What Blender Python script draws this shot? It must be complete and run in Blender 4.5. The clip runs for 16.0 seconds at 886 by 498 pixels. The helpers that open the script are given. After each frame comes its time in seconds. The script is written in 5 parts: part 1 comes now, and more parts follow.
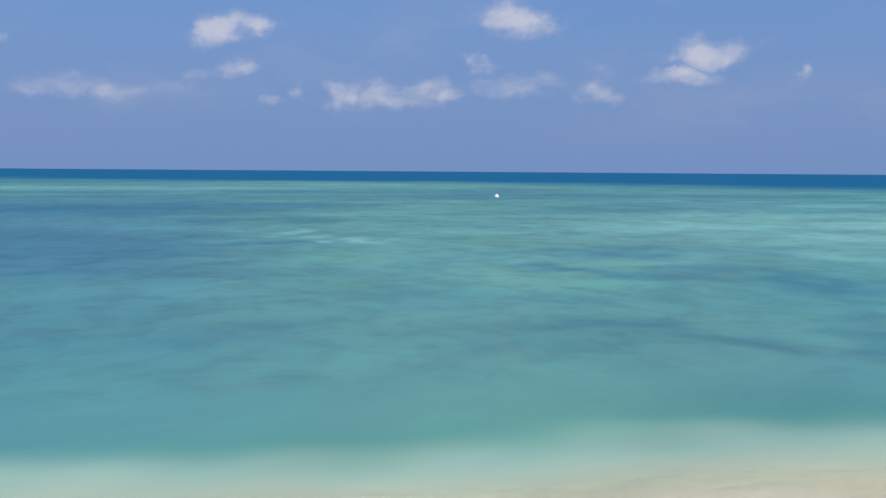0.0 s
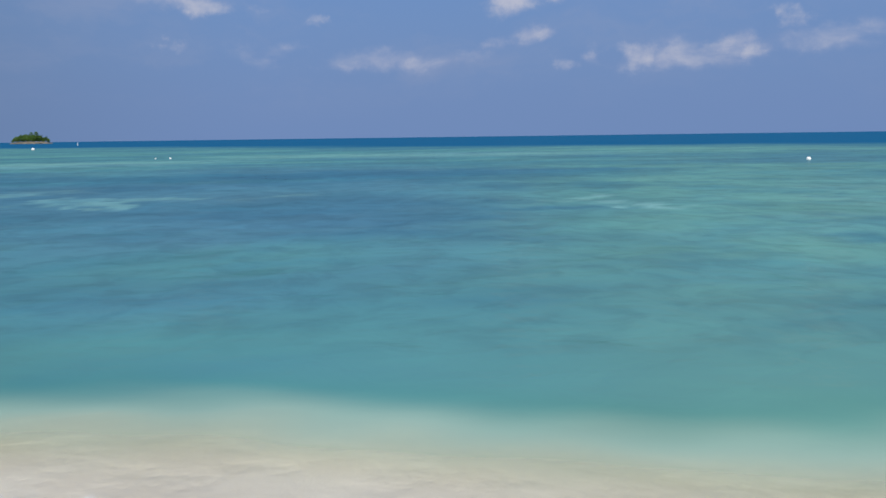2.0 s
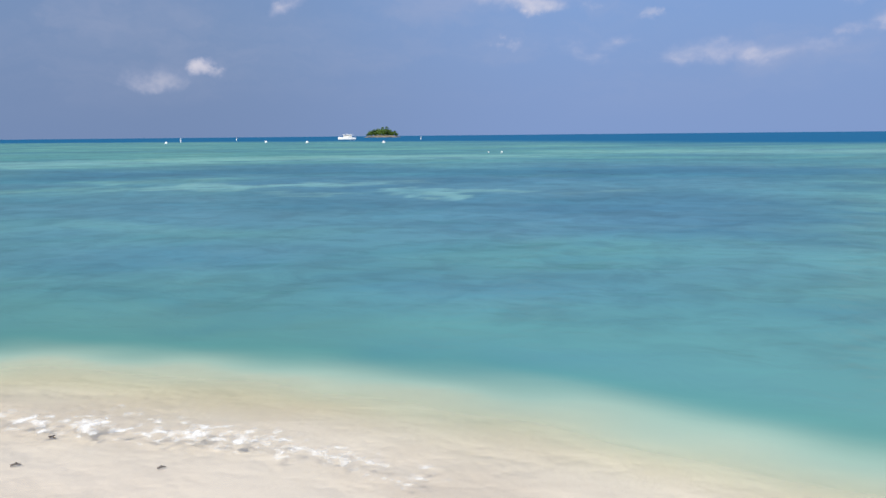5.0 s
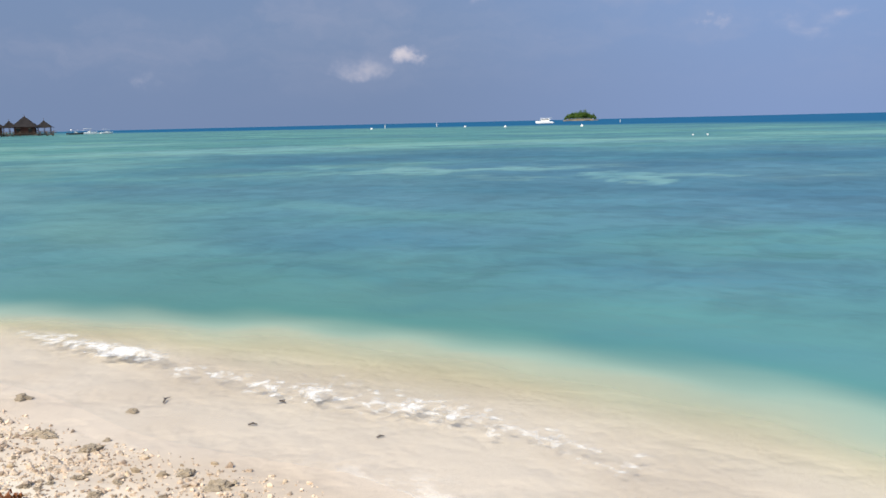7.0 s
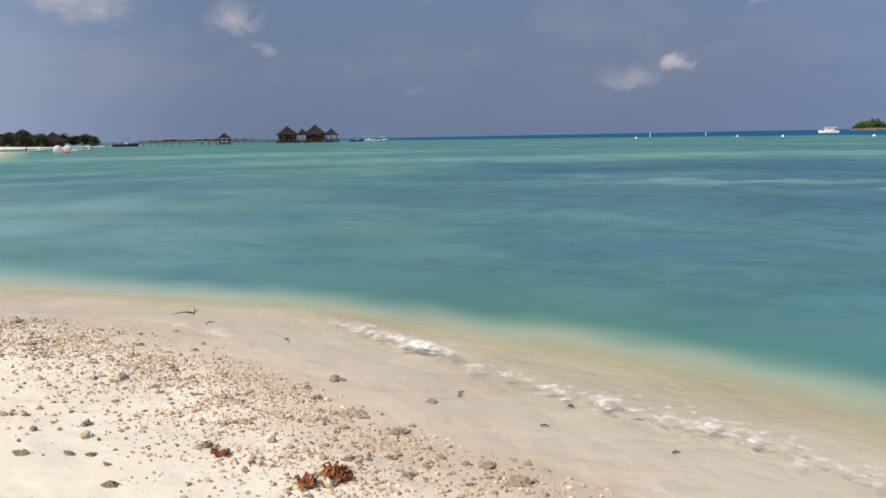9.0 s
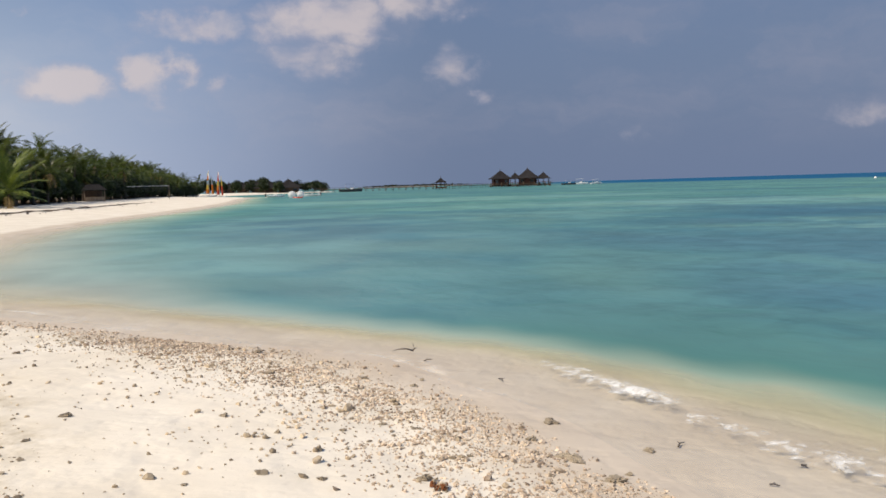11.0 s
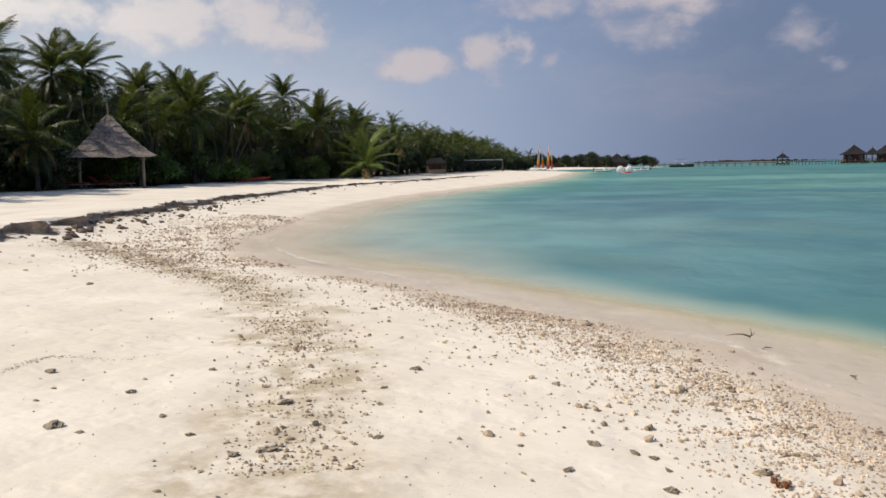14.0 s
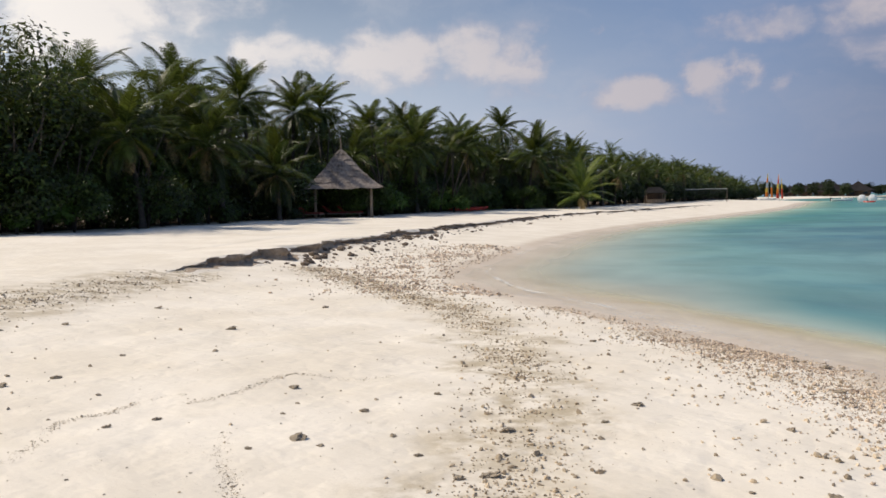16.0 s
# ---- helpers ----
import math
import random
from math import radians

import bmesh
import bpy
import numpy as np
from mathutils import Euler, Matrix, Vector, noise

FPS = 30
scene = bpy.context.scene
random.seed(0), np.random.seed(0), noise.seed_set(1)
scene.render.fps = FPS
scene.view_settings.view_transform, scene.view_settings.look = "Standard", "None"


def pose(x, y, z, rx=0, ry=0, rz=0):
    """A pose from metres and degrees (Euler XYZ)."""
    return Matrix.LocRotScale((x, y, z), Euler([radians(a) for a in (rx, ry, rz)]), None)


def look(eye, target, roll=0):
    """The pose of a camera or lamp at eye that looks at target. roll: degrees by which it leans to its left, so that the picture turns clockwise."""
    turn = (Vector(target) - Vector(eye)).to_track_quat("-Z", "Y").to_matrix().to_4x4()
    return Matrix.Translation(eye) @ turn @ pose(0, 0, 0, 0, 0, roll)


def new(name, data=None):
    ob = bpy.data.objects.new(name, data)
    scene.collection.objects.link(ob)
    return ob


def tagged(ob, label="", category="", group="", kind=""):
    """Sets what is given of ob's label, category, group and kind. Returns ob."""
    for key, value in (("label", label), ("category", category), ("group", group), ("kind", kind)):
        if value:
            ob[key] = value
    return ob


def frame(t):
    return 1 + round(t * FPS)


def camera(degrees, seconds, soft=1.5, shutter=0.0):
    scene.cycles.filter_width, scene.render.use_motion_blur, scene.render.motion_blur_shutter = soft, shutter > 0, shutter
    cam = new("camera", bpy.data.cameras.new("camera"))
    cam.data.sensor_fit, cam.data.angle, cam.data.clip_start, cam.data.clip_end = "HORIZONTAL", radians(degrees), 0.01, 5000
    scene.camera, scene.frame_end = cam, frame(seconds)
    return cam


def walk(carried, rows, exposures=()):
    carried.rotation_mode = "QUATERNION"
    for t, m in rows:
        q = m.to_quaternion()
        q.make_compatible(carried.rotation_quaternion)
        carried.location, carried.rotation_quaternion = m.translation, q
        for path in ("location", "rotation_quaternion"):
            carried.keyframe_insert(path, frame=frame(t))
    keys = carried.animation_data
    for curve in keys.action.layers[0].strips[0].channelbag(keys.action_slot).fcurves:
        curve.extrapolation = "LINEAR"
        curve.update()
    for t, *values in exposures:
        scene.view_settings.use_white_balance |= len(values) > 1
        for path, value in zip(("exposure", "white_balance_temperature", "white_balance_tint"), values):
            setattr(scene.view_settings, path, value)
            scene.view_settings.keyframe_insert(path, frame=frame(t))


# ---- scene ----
# ------------------------------------------------------------------ camera
# seconds, x, y, z, pitch, roll, yaw
PATH = [
    (0, -0.010, 0.342, 1.900, -5.30, -0.42, -0.01),
    (0.5, -0.034, 0.343, 1.900, -5.99, 0.20, 4.36),
    (1, -0.059, 0.344, 1.900, -6.47, 0.17, 9.90),
    (1.5, -0.083, 0.346, 1.900, -6.69, -0.37, 15.16),
    (2, -0.106, 0.349, 1.900, -7.63, 0.74, 19.65),
    (2.5, -0.127, 0.352, 1.900, -7.52, 0.87, 21.76),
    (3, -0.147, 0.357, 1.900, -7.22, 0.11, 25.91),
    (3.5, -0.166, 0.361, 1.900, -8.14, 0.70, 30.82),
    (4, -0.184, 0.363, 1.900, -8.19, 0.22, 34.66),
    (4.5, -0.202, 0.358, 1.899, -7.89, 0.18, 38.31),
    (7, -0.299, 0.269, 1.888, -8.59, 1.33, 54.79),
    (7.5, -0.328, 0.196, 1.886, -9.03, 1.14, 59.65),
    (8, -0.360, 0.109, 1.891, -8.80, 2.19, 63.89),
    (8.5, -0.379, 0.049, 1.888, -8.15, 1.56, 68.09),
    (9, -0.391, 0.007, 1.888, -7.64, 1.08, 72.42),
    (11.5, -0.348, -0.061, 1.888, -4.05, 1.34, 90.81),
    (12, -0.341, -0.084, 1.890, -4.13, 0.79, 95.40),
    (12.5, -0.339, -0.099, 1.896, -4.08, 1.45, 99.84),
    (13, -0.353, -0.105, 1.907, -5.14, 2.44, 103.63),
    (13.5, -0.350, -0.115, 1.896, -5.52, 1.84, 105.70),
    (14, -0.332, -0.133, 1.895, -5.50, 1.23, 108.80),
    (14.5, -0.305, -0.146, 1.906, -4.47, 0.65, 112.58),
    (15, -0.279, -0.153, 1.918, -3.70, 0.44, 116.37),
    (15.5, -0.258, -0.155, 1.916, -3.27, 0.89, 119.91),
    (16, -0.239, -0.157, 1.920, -3.15, 1.36, 123.41),
]
cam = camera(55.67, 16.0, soft=1.6)
walk(cam, [(t, pose(x, y, z, 90 + p, r, w)) for t, x, y, z, p, r, w in PATH],
     exposures=[(0, 0.04, 6200, 7), (1.5, -0.04, 6200, 7), (2.0, -0.1, 6200, 7), (2.5, 0.04, 6250, 8), (3, 0.1, 6300, 8), (4.5, 0.28, 6500, 9), (7.0, 0.28, 6950, 10), (9, -0.08, 7350, 11), (12.5, -0.06, 7400, 12), (14, -0.15, 7300, 12), (16, -0.18, 7150, 12)])

# ------------------------------------------------------------------ light
SUN_AZ, SUN_EL = 208.0, 48.0      # azimuth counted like the camera's yaw: 0 is +y, left is positive


def heading(az, el=0.0):
    a, e = radians(az), radians(el)
    return Vector((-math.sin(a) * math.cos(e), math.cos(a) * math.cos(e), math.sin(e)))


def spot(az, r, z=0.0):
    """A place on the plan by azimuth and distance."""
    d = heading(az)
    return Vector((d.x * r, d.y * r, z))


sun = new("sun", bpy.data.lights.new("sun", "SUN"))
sun.data.energy, sun.data.angle, sun.data.color = 4.3, radians(0.6), (1.0, 0.95, 0.87)
sun.matrix_world = look(heading(SUN_AZ, SUN_EL) * 100, (0, 0, 0))


class Nodes:
    """Short hand for building a node tree."""

    def __init__(self, tree):
        self.tree = tree
        tree.nodes.clear()

    def add(self, kind, values=(), **props):
        n = self.tree.nodes.new(kind)
        for k, v in props.items():
            setattr(n, k, v)
        for k, v in dict(values).items():
            if isinstance(v, bpy.types.NodeSocket):
                self.tree.links.new(v, n.inputs[k])
            else:
                n.inputs[k].default_value = v
        return n

    def math(self, op, a, b=0.0, c=0.0, clamp=False):
        return self.add("ShaderNodeMath", {0: a, 1: b, 2: c}, operation=op, use_clamp=clamp).outputs[0]

    def ramp(self, x, a, b, lo=0.0, hi=1.0, smooth=True):
        return self.add("ShaderNodeMapRange", {"Value": x, "From Min": a, "From Max": b, "To Min": lo, "To Max": hi},
                        interpolation_type="SMOOTHSTEP" if smooth else "LINEAR").outputs[0]

    def mix(self, f, a, b, blend="MIX"):
        return self.add("ShaderNodeMix", {0: f, 6: a, 7: b}, data_type="RGBA", blend_type=blend).outputs[2]

    def noise(self, vec, scale, detail=3.0, rough=0.5, distort=0.0):
        return self.add("ShaderNodeTexNoise", {"Vector": vec, "Scale": scale, "Detail": detail, "Roughness": rough,
                                               "Distortion": distort}).outputs[0]

    def place(self, vec, loc=(0, 0, 0), rot=(0, 0, 0), scale=(1, 1, 1)):
        return self.add("ShaderNodeMapping", {0: vec, 1: loc, 2: rot, 3: scale}).outputs[0]


def rgb(r, g, b):
    return (r, g, b, 1.0)


# clouds: azimuth, elevation, half width, half height (degrees), weight
CLOUDS = [
    (14.5, 9.3, 2.9, 1.1, 1.0), (-4.9, 10.0, 3.2, 1.3, 1.05), (-17.5, 7.9, 3.2, 1.1, 0.85), (-15.4, 6.1, 2.4, 0.7, 0.65), (-22.8, 5.9, 0.9, 0.6, 0.7),
    (-2.8, 7.0, 1.2, 0.6, 0.6), (7.0, 5.1, 2.4, 1.0, 0.8), (0.2, 5.2, 2.0, 1.1, 0.75), (3.2, 5.0, 5.5, 1.3, 0.6), (-9.6, 5.2, 2.2, 0.8, 0.65), (-10.3, 7.0, 1.8, 0.8, 0.5),
    (14.3, 6.6, 2.4, 0.7, 0.55), (11.5, 4.5, 1.4, 0.5, 0.45), (21.2, 5.2, 7.0, 0.9, 0.42), (-6.0, 5.6, 6.0, 1.2, 0.45),
    (35.1, 8.6, 3.5, 0.8, 0.75), (27.9, 7.5, 1.0, 0.5, 0.55), (37.6, 5.9, 1.1, 0.4, 0.5), (52.3, 8.3, 1.6, 0.6, 0.5), (31.0, 5.4, 8.0, 0.9, 0.36),
    (56.6, 4.2, 1.5, 0.8, 0.95), (60.0, 3.7, 2.8, 0.8, 0.45), (74.9, 3.0, 1.6, 0.6, 0.32), (84.3, 5.8, 1.5, 0.7, 0.5), (86.0, 8.0, 2.4, 1.7, 0.5),
    (110.5, 6.7, 3.0, 1.2, 1.0), (105.5, 7.8, 2.3, 1.8, 1.1), (101.2, 6.8, 1.0, 1.0, 0.5), (102.2, 10.9, 3.6, 1.2, 0.8), (94.5, 11.2, 4.8, 1.9, 1.05),
    (89.0, 11.9, 3.6, 1.5, 0.9), (95.1, 8.8, 3.6, 1.3, 0.7), (118.6, 9.4, 2.8, 2.3, 1.0), (112.9, 11.3, 0.8, 0.5, 0.55),
    (133.9, 9.9, 3.6, 2.0, 1.1), (126.4, 9.8, 4.4, 2.3, 1.2), (121.0, 9.9, 3.0, 2.2, 1.0), (146.0, 11.8, 7.0, 2.8, 1.25), (140.0, 13.2, 4.0, 2.0, 0.8), (152.0, 15.0, 7.0, 4.5, 0.9),
]


def make_world():
    world = bpy.data.worlds.new("sky")
    world.use_nodes = True
    n = Nodes(world.node_tree)
    sky = n.add("ShaderNodeTexSky", sky_type="NISHITA", sun_disc=False, sun_elevation=radians(SUN_EL),
                sun_rotation=radians(-SUN_AZ), air_density=1.0, dust_density=0.8, ozone_density=2.0)
    co = n.add("ShaderNodeTexCoord").outputs["Generated"]
    xyz = n.add("ShaderNodeSeparateXYZ", {0: co})
    x, y, z = xyz.outputs
    deg = 180 / math.pi
    az = n.math("MULTIPLY", n.math("ARCTAN2", n.math("MULTIPLY", x, -1.0), y), deg)
    el = n.math("MULTIPLY", n.math("ARCSINE", z), deg)
    # azimuth from -180 to 180 with the seam behind the walk's view
    az = n.math("WRAP", az, 280.0, -80.0)
    plan = n.add("ShaderNodeCombineXYZ", {0: az, 1: el, 2: 0.0}).outputs[0]
    warp = n.add("ShaderNodeTexNoise", {"Vector": plan, "Scale": 0.28, "Detail": 5.0, "Roughness": 0.6}).outputs[1]
    warp = n.add("ShaderNodeVectorMath", {0: warp, 1: (0.5, 0.5, 0.5)}, operation="SUBTRACT").outputs[0]
    warp = n.add("ShaderNodeVectorMath", {0: warp, 1: (8.0, 3.2, 0.0)}, operation="MULTIPLY").outputs[0]
    bent = n.add("ShaderNodeVectorMath", {0: plan, 1: warp}, operation="ADD").outputs[0]
    fine = n.noise(n.place(plan, scale=(0.5, 0.9, 1.0)), 0.55, 5.0, 0.52, 0.3)
    wob = n.noise(n.place(plan, scale=(0.5, 0.8, 1.0)), 0.3, 2.0)
    total = None
    for a, e, w, h, k in CLOUDS:
        v = n.place(bent, loc=(-a / w, -e / h, 0), scale=(1 / w, 1 / h, 1))
        d = n.add("ShaderNodeVectorMath", {0: v}, operation="LENGTH").outputs["Value"]
        m = n.ramp(d, 1.6, 0.0, 0.0, k)
        total = m if total is None else n.math("MAXIMUM", total, m)
    body = n.math("ADD", total, n.math("MULTIPLY", n.math("SUBTRACT", fine, 0.5), 1.6))
    body = n.math("ADD", body, n.math("MULTIPLY", n.math("SUBTRACT", wob, 0.5), 0.35))
    cover = n.math("MULTIPLY", n.ramp(body, 0.08, 1.05), n.ramp(total, 0.0, 0.3))
    haze = n.ramp(el, 17.0, 0.5, 0.15, 0.97)
    near_sun = n.ramp(az, 83.0, 149.0)
    off_sun = n.math("MULTIPLY", n.ramp(az, 30.0, 62.0), n.ramp(az, 108.0, 86.0))
    hazecol = n.mix(near_sun, n.mix(off_sun, rgb(2.3, 3.4, 6.2), rgb(1.85, 2.7, 4.7)), rgb(9.2, 10.8, 13.2))
    col = n.mix(haze, n.mix(n.ramp(az, 150.0, 90.0, 0.0, 0.7), sky.outputs[0], n.mix(off_sun, rgb(1.7, 3.6, 8.0), rgb(1.6, 2.7, 5.4))), hazecol)
    glare = n.ramp(az, 104.0, 160.0)
    cloudcol = n.mix(glare, rgb(7.6, 7.3, 8.2), rgb(15.0, 14.8, 14.6))
    dull = n.mix(glare, rgb(4.6, 5.0, 7.2), rgb(8.6, 9.0, 10.4))
    lit = n.math("ADD", n.math("MULTIPLY", body, 0.6), n.noise(n.place(bent, loc=(0.9, -0.7, 0), scale=(0.8, 1.2, 1)), 0.5, 5.0, 0.6))
    cloudcol = n.mix(n.ramp(lit, 0.45, 1.1), dull, cloudcol)
    # thin high veil
    veil = n.noise(n.place(bent, scale=(0.35, 1.0, 1.0)), 0.16, 5.0, 0.6)
    veil = n.math("MULTIPLY", n.ramp(veil, 0.42, 0.75), n.ramp(el, 0.5, 5.0, 0.0, 0.3))
    col = n.mix(veil, col, n.mix(near_sun, rgb(4.6, 4.8, 6.4), rgb(11.0, 11.6, 12.6)))
    col = n.mix(n.math("MULTIPLY", cover, 0.8), col, cloudcol)
    bg = n.add("ShaderNodeBackground", {"Color": col, "Strength": 0.08})
    n.add("ShaderNodeOutputWorld", {"Surface": bg.outputs[0]})
    scene.world = world


make_world()

# ------------------------------------------------------------------ materials
def material(name):
    m = bpy.data.materials.new(name)
    m.use_nodes = True
    return m, Nodes(m.node_tree)


def finish(n, shader):
    n.add("ShaderNodeOutputMaterial", {"Surface": shader})


def principled(n, col, rough=0.8, metal=0.0, bump=None, strength=0.3, dist=0.02, spec=0.3):
    values = {"Base Color": col, "Roughness": rough, "Metallic": metal, "Specular IOR Level": spec}
    if bump is not None:
        values["Normal"] = n.add("ShaderNodeBump", {"Strength": strength, "Distance": dist, "Height": bump}).outputs[0]
    return n.add("ShaderNodeBsdfPrincipled", values).outputs[0]


def speckled(name, dark, light, scale, rough=0.8, bump=0.3, detail=5.0, stretch=(1, 1, 1), metal=0.0, spec=0.3, island=0.0):
    """A surface with grain at one scale and blotches at a larger one."""
    m, n = material(name)
    co = n.place(n.add("ShaderNodeTexCoord").outputs["Object"], scale=stretch)
    grain = n.noise(co, scale, detail, 0.65)
    blotch = n.noise(co, scale * 0.17, 3.0)
    f = n.ramp(n.math("ADD", n.math("MULTIPLY", grain, 0.6), n.math("MULTIPLY", blotch, 0.4)), 0.32, 0.68)
    col = n.mix(f, rgb(*dark), rgb(*light))
    if island:
        r = n.add("ShaderNodeNewGeometry").outputs["Random Per Island"]
        v = n.ramp(r, 0.0, 1.0, 1 - island, 1 + island, smooth=False)
        col = n.add("ShaderNodeHueSaturation", {"Color": col, "Value": v}).outputs[0]
    rand = n.add("ShaderNodeObjectInfo").outputs["Random"]
    col = n.add("ShaderNodeHueSaturation", {"Color": col, "Value": n.ramp(rand, 0, 1, 0.88, 1.12, smooth=False)}).outputs[0]
    finish(n, principled(n, col, rough, metal, grain, bump, 0.3 / scale, spec))
    return m


def sand_material():
    m, n = material("coral_sand")
    co = n.add("ShaderNodeTexCoord").outputs["Object"]
    grain = n.noise(co, 90.0, 4.0, 0.7)
    ripple = n.noise(n.place(co, rot=(0, 0, 0.5), scale=(1, 0.6, 1)), 5.0, 5.0, 0.6)
    broad = n.noise(co, 0.6, 4.0, 0.55)
    grit = n.ramp(n.noise(co, 34.0, 3.0, 0.7), 0.62, 0.72)
    gritty = n.ramp(n.noise(co, 1.1, 3.0, 0.6), 0.36, 0.62)
    dry = n.mix(n.ramp(broad, 0.35, 0.65), rgb(0.74, 0.67, 0.56), rgb(0.82, 0.755, 0.65))
    dry = n.mix(n.math("MULTIPLY", n.ramp(ripple, 0.52, 0.75), 0.3), dry, rgb(0.60, 0.55, 0.46))
    dry = n.mix(n.math("MULTIPLY", n.math("MULTIPLY", grit, gritty), 0.55), dry, rgb(0.33, 0.29, 0.23))
    wet = n.mix(n.ramp(broad, 0.35, 0.65), rgb(0.57, 0.48, 0.38), rgb(0.64, 0.555, 0.455))
    z = n.add("ShaderNodeSeparateXYZ", {0: co}).outputs[2]
    level = n.math("ADD", z, n.math("MULTIPLY", n.math("SUBTRACT", ripple, 0.5), 0.05))
    f = n.ramp(level, 0.05, 0.12)
    wet = n.mix(n.ramp(z, 0.0, -0.08), wet, n.mix(n.ramp(broad, 0.35, 0.65), rgb(0.555, 0.475, 0.372), rgb(0.62, 0.545, 0.44)))
    col = n.mix(f, wet, dry)
    stain = n.add("ShaderNodeAttribute", attribute_name="stain").outputs["Fac"]
    stain = n.math("MULTIPLY", stain, n.ramp(n.noise(co, 3.2, 5.0, 0.65), 0.36, 0.62))
    col = n.mix(stain, col, n.mix(grain, rgb(0.36, 0.29, 0.19), rgb(0.58, 0.50, 0.37)))
    # leaf litter inland, darkened further to paint the wood's shade on the ground
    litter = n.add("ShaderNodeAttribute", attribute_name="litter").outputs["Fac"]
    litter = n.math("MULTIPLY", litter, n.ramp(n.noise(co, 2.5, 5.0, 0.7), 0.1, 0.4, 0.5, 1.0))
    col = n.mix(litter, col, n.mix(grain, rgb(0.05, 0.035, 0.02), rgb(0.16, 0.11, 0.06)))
    height = n.math("ADD", n.math("MULTIPLY", grain, 0.12), ripple)
    dents = n.noise(n.place(co, scale=(1, 1, 0)), 2.2, 3.0, 0.5)
    height = n.math("ADD", height, n.math("MULTIPLY", n.ramp(dents, 0.25, 0.6), 1.2))
    finish(n, principled(n, col, n.ramp(level, 0.0, 0.12, 0.55, 0.95), 0.0, height, 0.28, 0.05, 0.25))
    return m


def water_material():
    m, n = material("lagoon_water")
    co = n.add("ShaderNodeTexCoord").outputs["Object"]
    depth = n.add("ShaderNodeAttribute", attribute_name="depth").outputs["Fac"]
    deep = n.add("ShaderNodeAttribute", attribute_name="deep").outputs["Fac"]
    foam = n.add("ShaderNodeAttribute", attribute_name="foam").outputs["Fac"]
    turned = n.place(co, rot=(0, 0, -0.5))
    patch = n.noise(n.place(turned, scale=(0.6, 1.0, 1)), 0.06, 3.0, 0.55, 0.6)
    streak = n.noise(n.place(turned, scale=(0.75, 0.95, 1)), 0.3, 3.0, 0.55, 0.5)
    chop = n.noise(n.place(turned, scale=(0.9, 1.0, 1)), 1.5, 3.0, 0.55, 0.6)
    pale = n.add("ShaderNodeAttribute", attribute_name="pale").outputs["Fac"]
    reef = n.add("ShaderNodeAttribute", attribute_name="reef").outputs["Fac"]
    green = n.add("ShaderNodeAttribute", attribute_name="green").outputs["Fac"]
    bay = n.add("ShaderNodeAttribute", attribute_name="bay").outputs["Fac"]
    blue = n.add("ShaderNodeAttribute", attribute_name="blue").outputs["Fac"]
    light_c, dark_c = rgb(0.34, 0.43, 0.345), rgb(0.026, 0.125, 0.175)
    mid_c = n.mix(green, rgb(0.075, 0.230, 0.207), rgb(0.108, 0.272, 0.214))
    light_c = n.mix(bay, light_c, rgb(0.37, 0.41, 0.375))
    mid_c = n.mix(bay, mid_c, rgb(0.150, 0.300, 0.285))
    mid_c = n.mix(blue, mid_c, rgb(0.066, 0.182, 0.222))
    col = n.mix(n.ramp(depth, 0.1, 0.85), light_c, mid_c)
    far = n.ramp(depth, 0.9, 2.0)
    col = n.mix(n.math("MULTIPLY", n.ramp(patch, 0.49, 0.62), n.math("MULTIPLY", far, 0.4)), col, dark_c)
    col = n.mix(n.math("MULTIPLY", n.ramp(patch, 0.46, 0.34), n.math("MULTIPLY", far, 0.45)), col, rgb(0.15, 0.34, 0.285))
    # one of the reef patches is painted sky sheen
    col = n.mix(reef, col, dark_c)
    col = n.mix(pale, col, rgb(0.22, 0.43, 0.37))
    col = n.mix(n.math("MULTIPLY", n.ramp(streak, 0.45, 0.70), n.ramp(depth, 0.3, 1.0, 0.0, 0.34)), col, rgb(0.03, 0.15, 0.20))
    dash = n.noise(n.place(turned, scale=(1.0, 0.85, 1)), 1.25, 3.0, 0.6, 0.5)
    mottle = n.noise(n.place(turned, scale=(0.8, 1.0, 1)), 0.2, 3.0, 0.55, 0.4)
    # short dark dashes paint the shading of small waves into the colour
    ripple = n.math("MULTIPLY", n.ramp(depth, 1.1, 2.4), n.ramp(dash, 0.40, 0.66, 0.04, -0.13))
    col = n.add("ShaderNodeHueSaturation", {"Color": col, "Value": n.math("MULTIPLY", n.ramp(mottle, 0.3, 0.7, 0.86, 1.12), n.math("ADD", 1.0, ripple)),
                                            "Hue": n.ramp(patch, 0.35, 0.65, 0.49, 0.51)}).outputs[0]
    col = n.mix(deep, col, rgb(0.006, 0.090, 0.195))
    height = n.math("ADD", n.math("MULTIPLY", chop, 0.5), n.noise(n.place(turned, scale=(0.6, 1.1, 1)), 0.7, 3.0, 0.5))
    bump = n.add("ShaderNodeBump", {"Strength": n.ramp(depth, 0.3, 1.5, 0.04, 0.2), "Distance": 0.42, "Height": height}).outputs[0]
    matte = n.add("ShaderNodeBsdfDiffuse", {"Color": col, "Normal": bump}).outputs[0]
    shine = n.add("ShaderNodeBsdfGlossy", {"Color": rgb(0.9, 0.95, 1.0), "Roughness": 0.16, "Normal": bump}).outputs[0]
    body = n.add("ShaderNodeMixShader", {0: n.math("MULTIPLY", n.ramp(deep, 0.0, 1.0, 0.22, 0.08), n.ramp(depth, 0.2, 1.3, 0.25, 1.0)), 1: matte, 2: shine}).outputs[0]
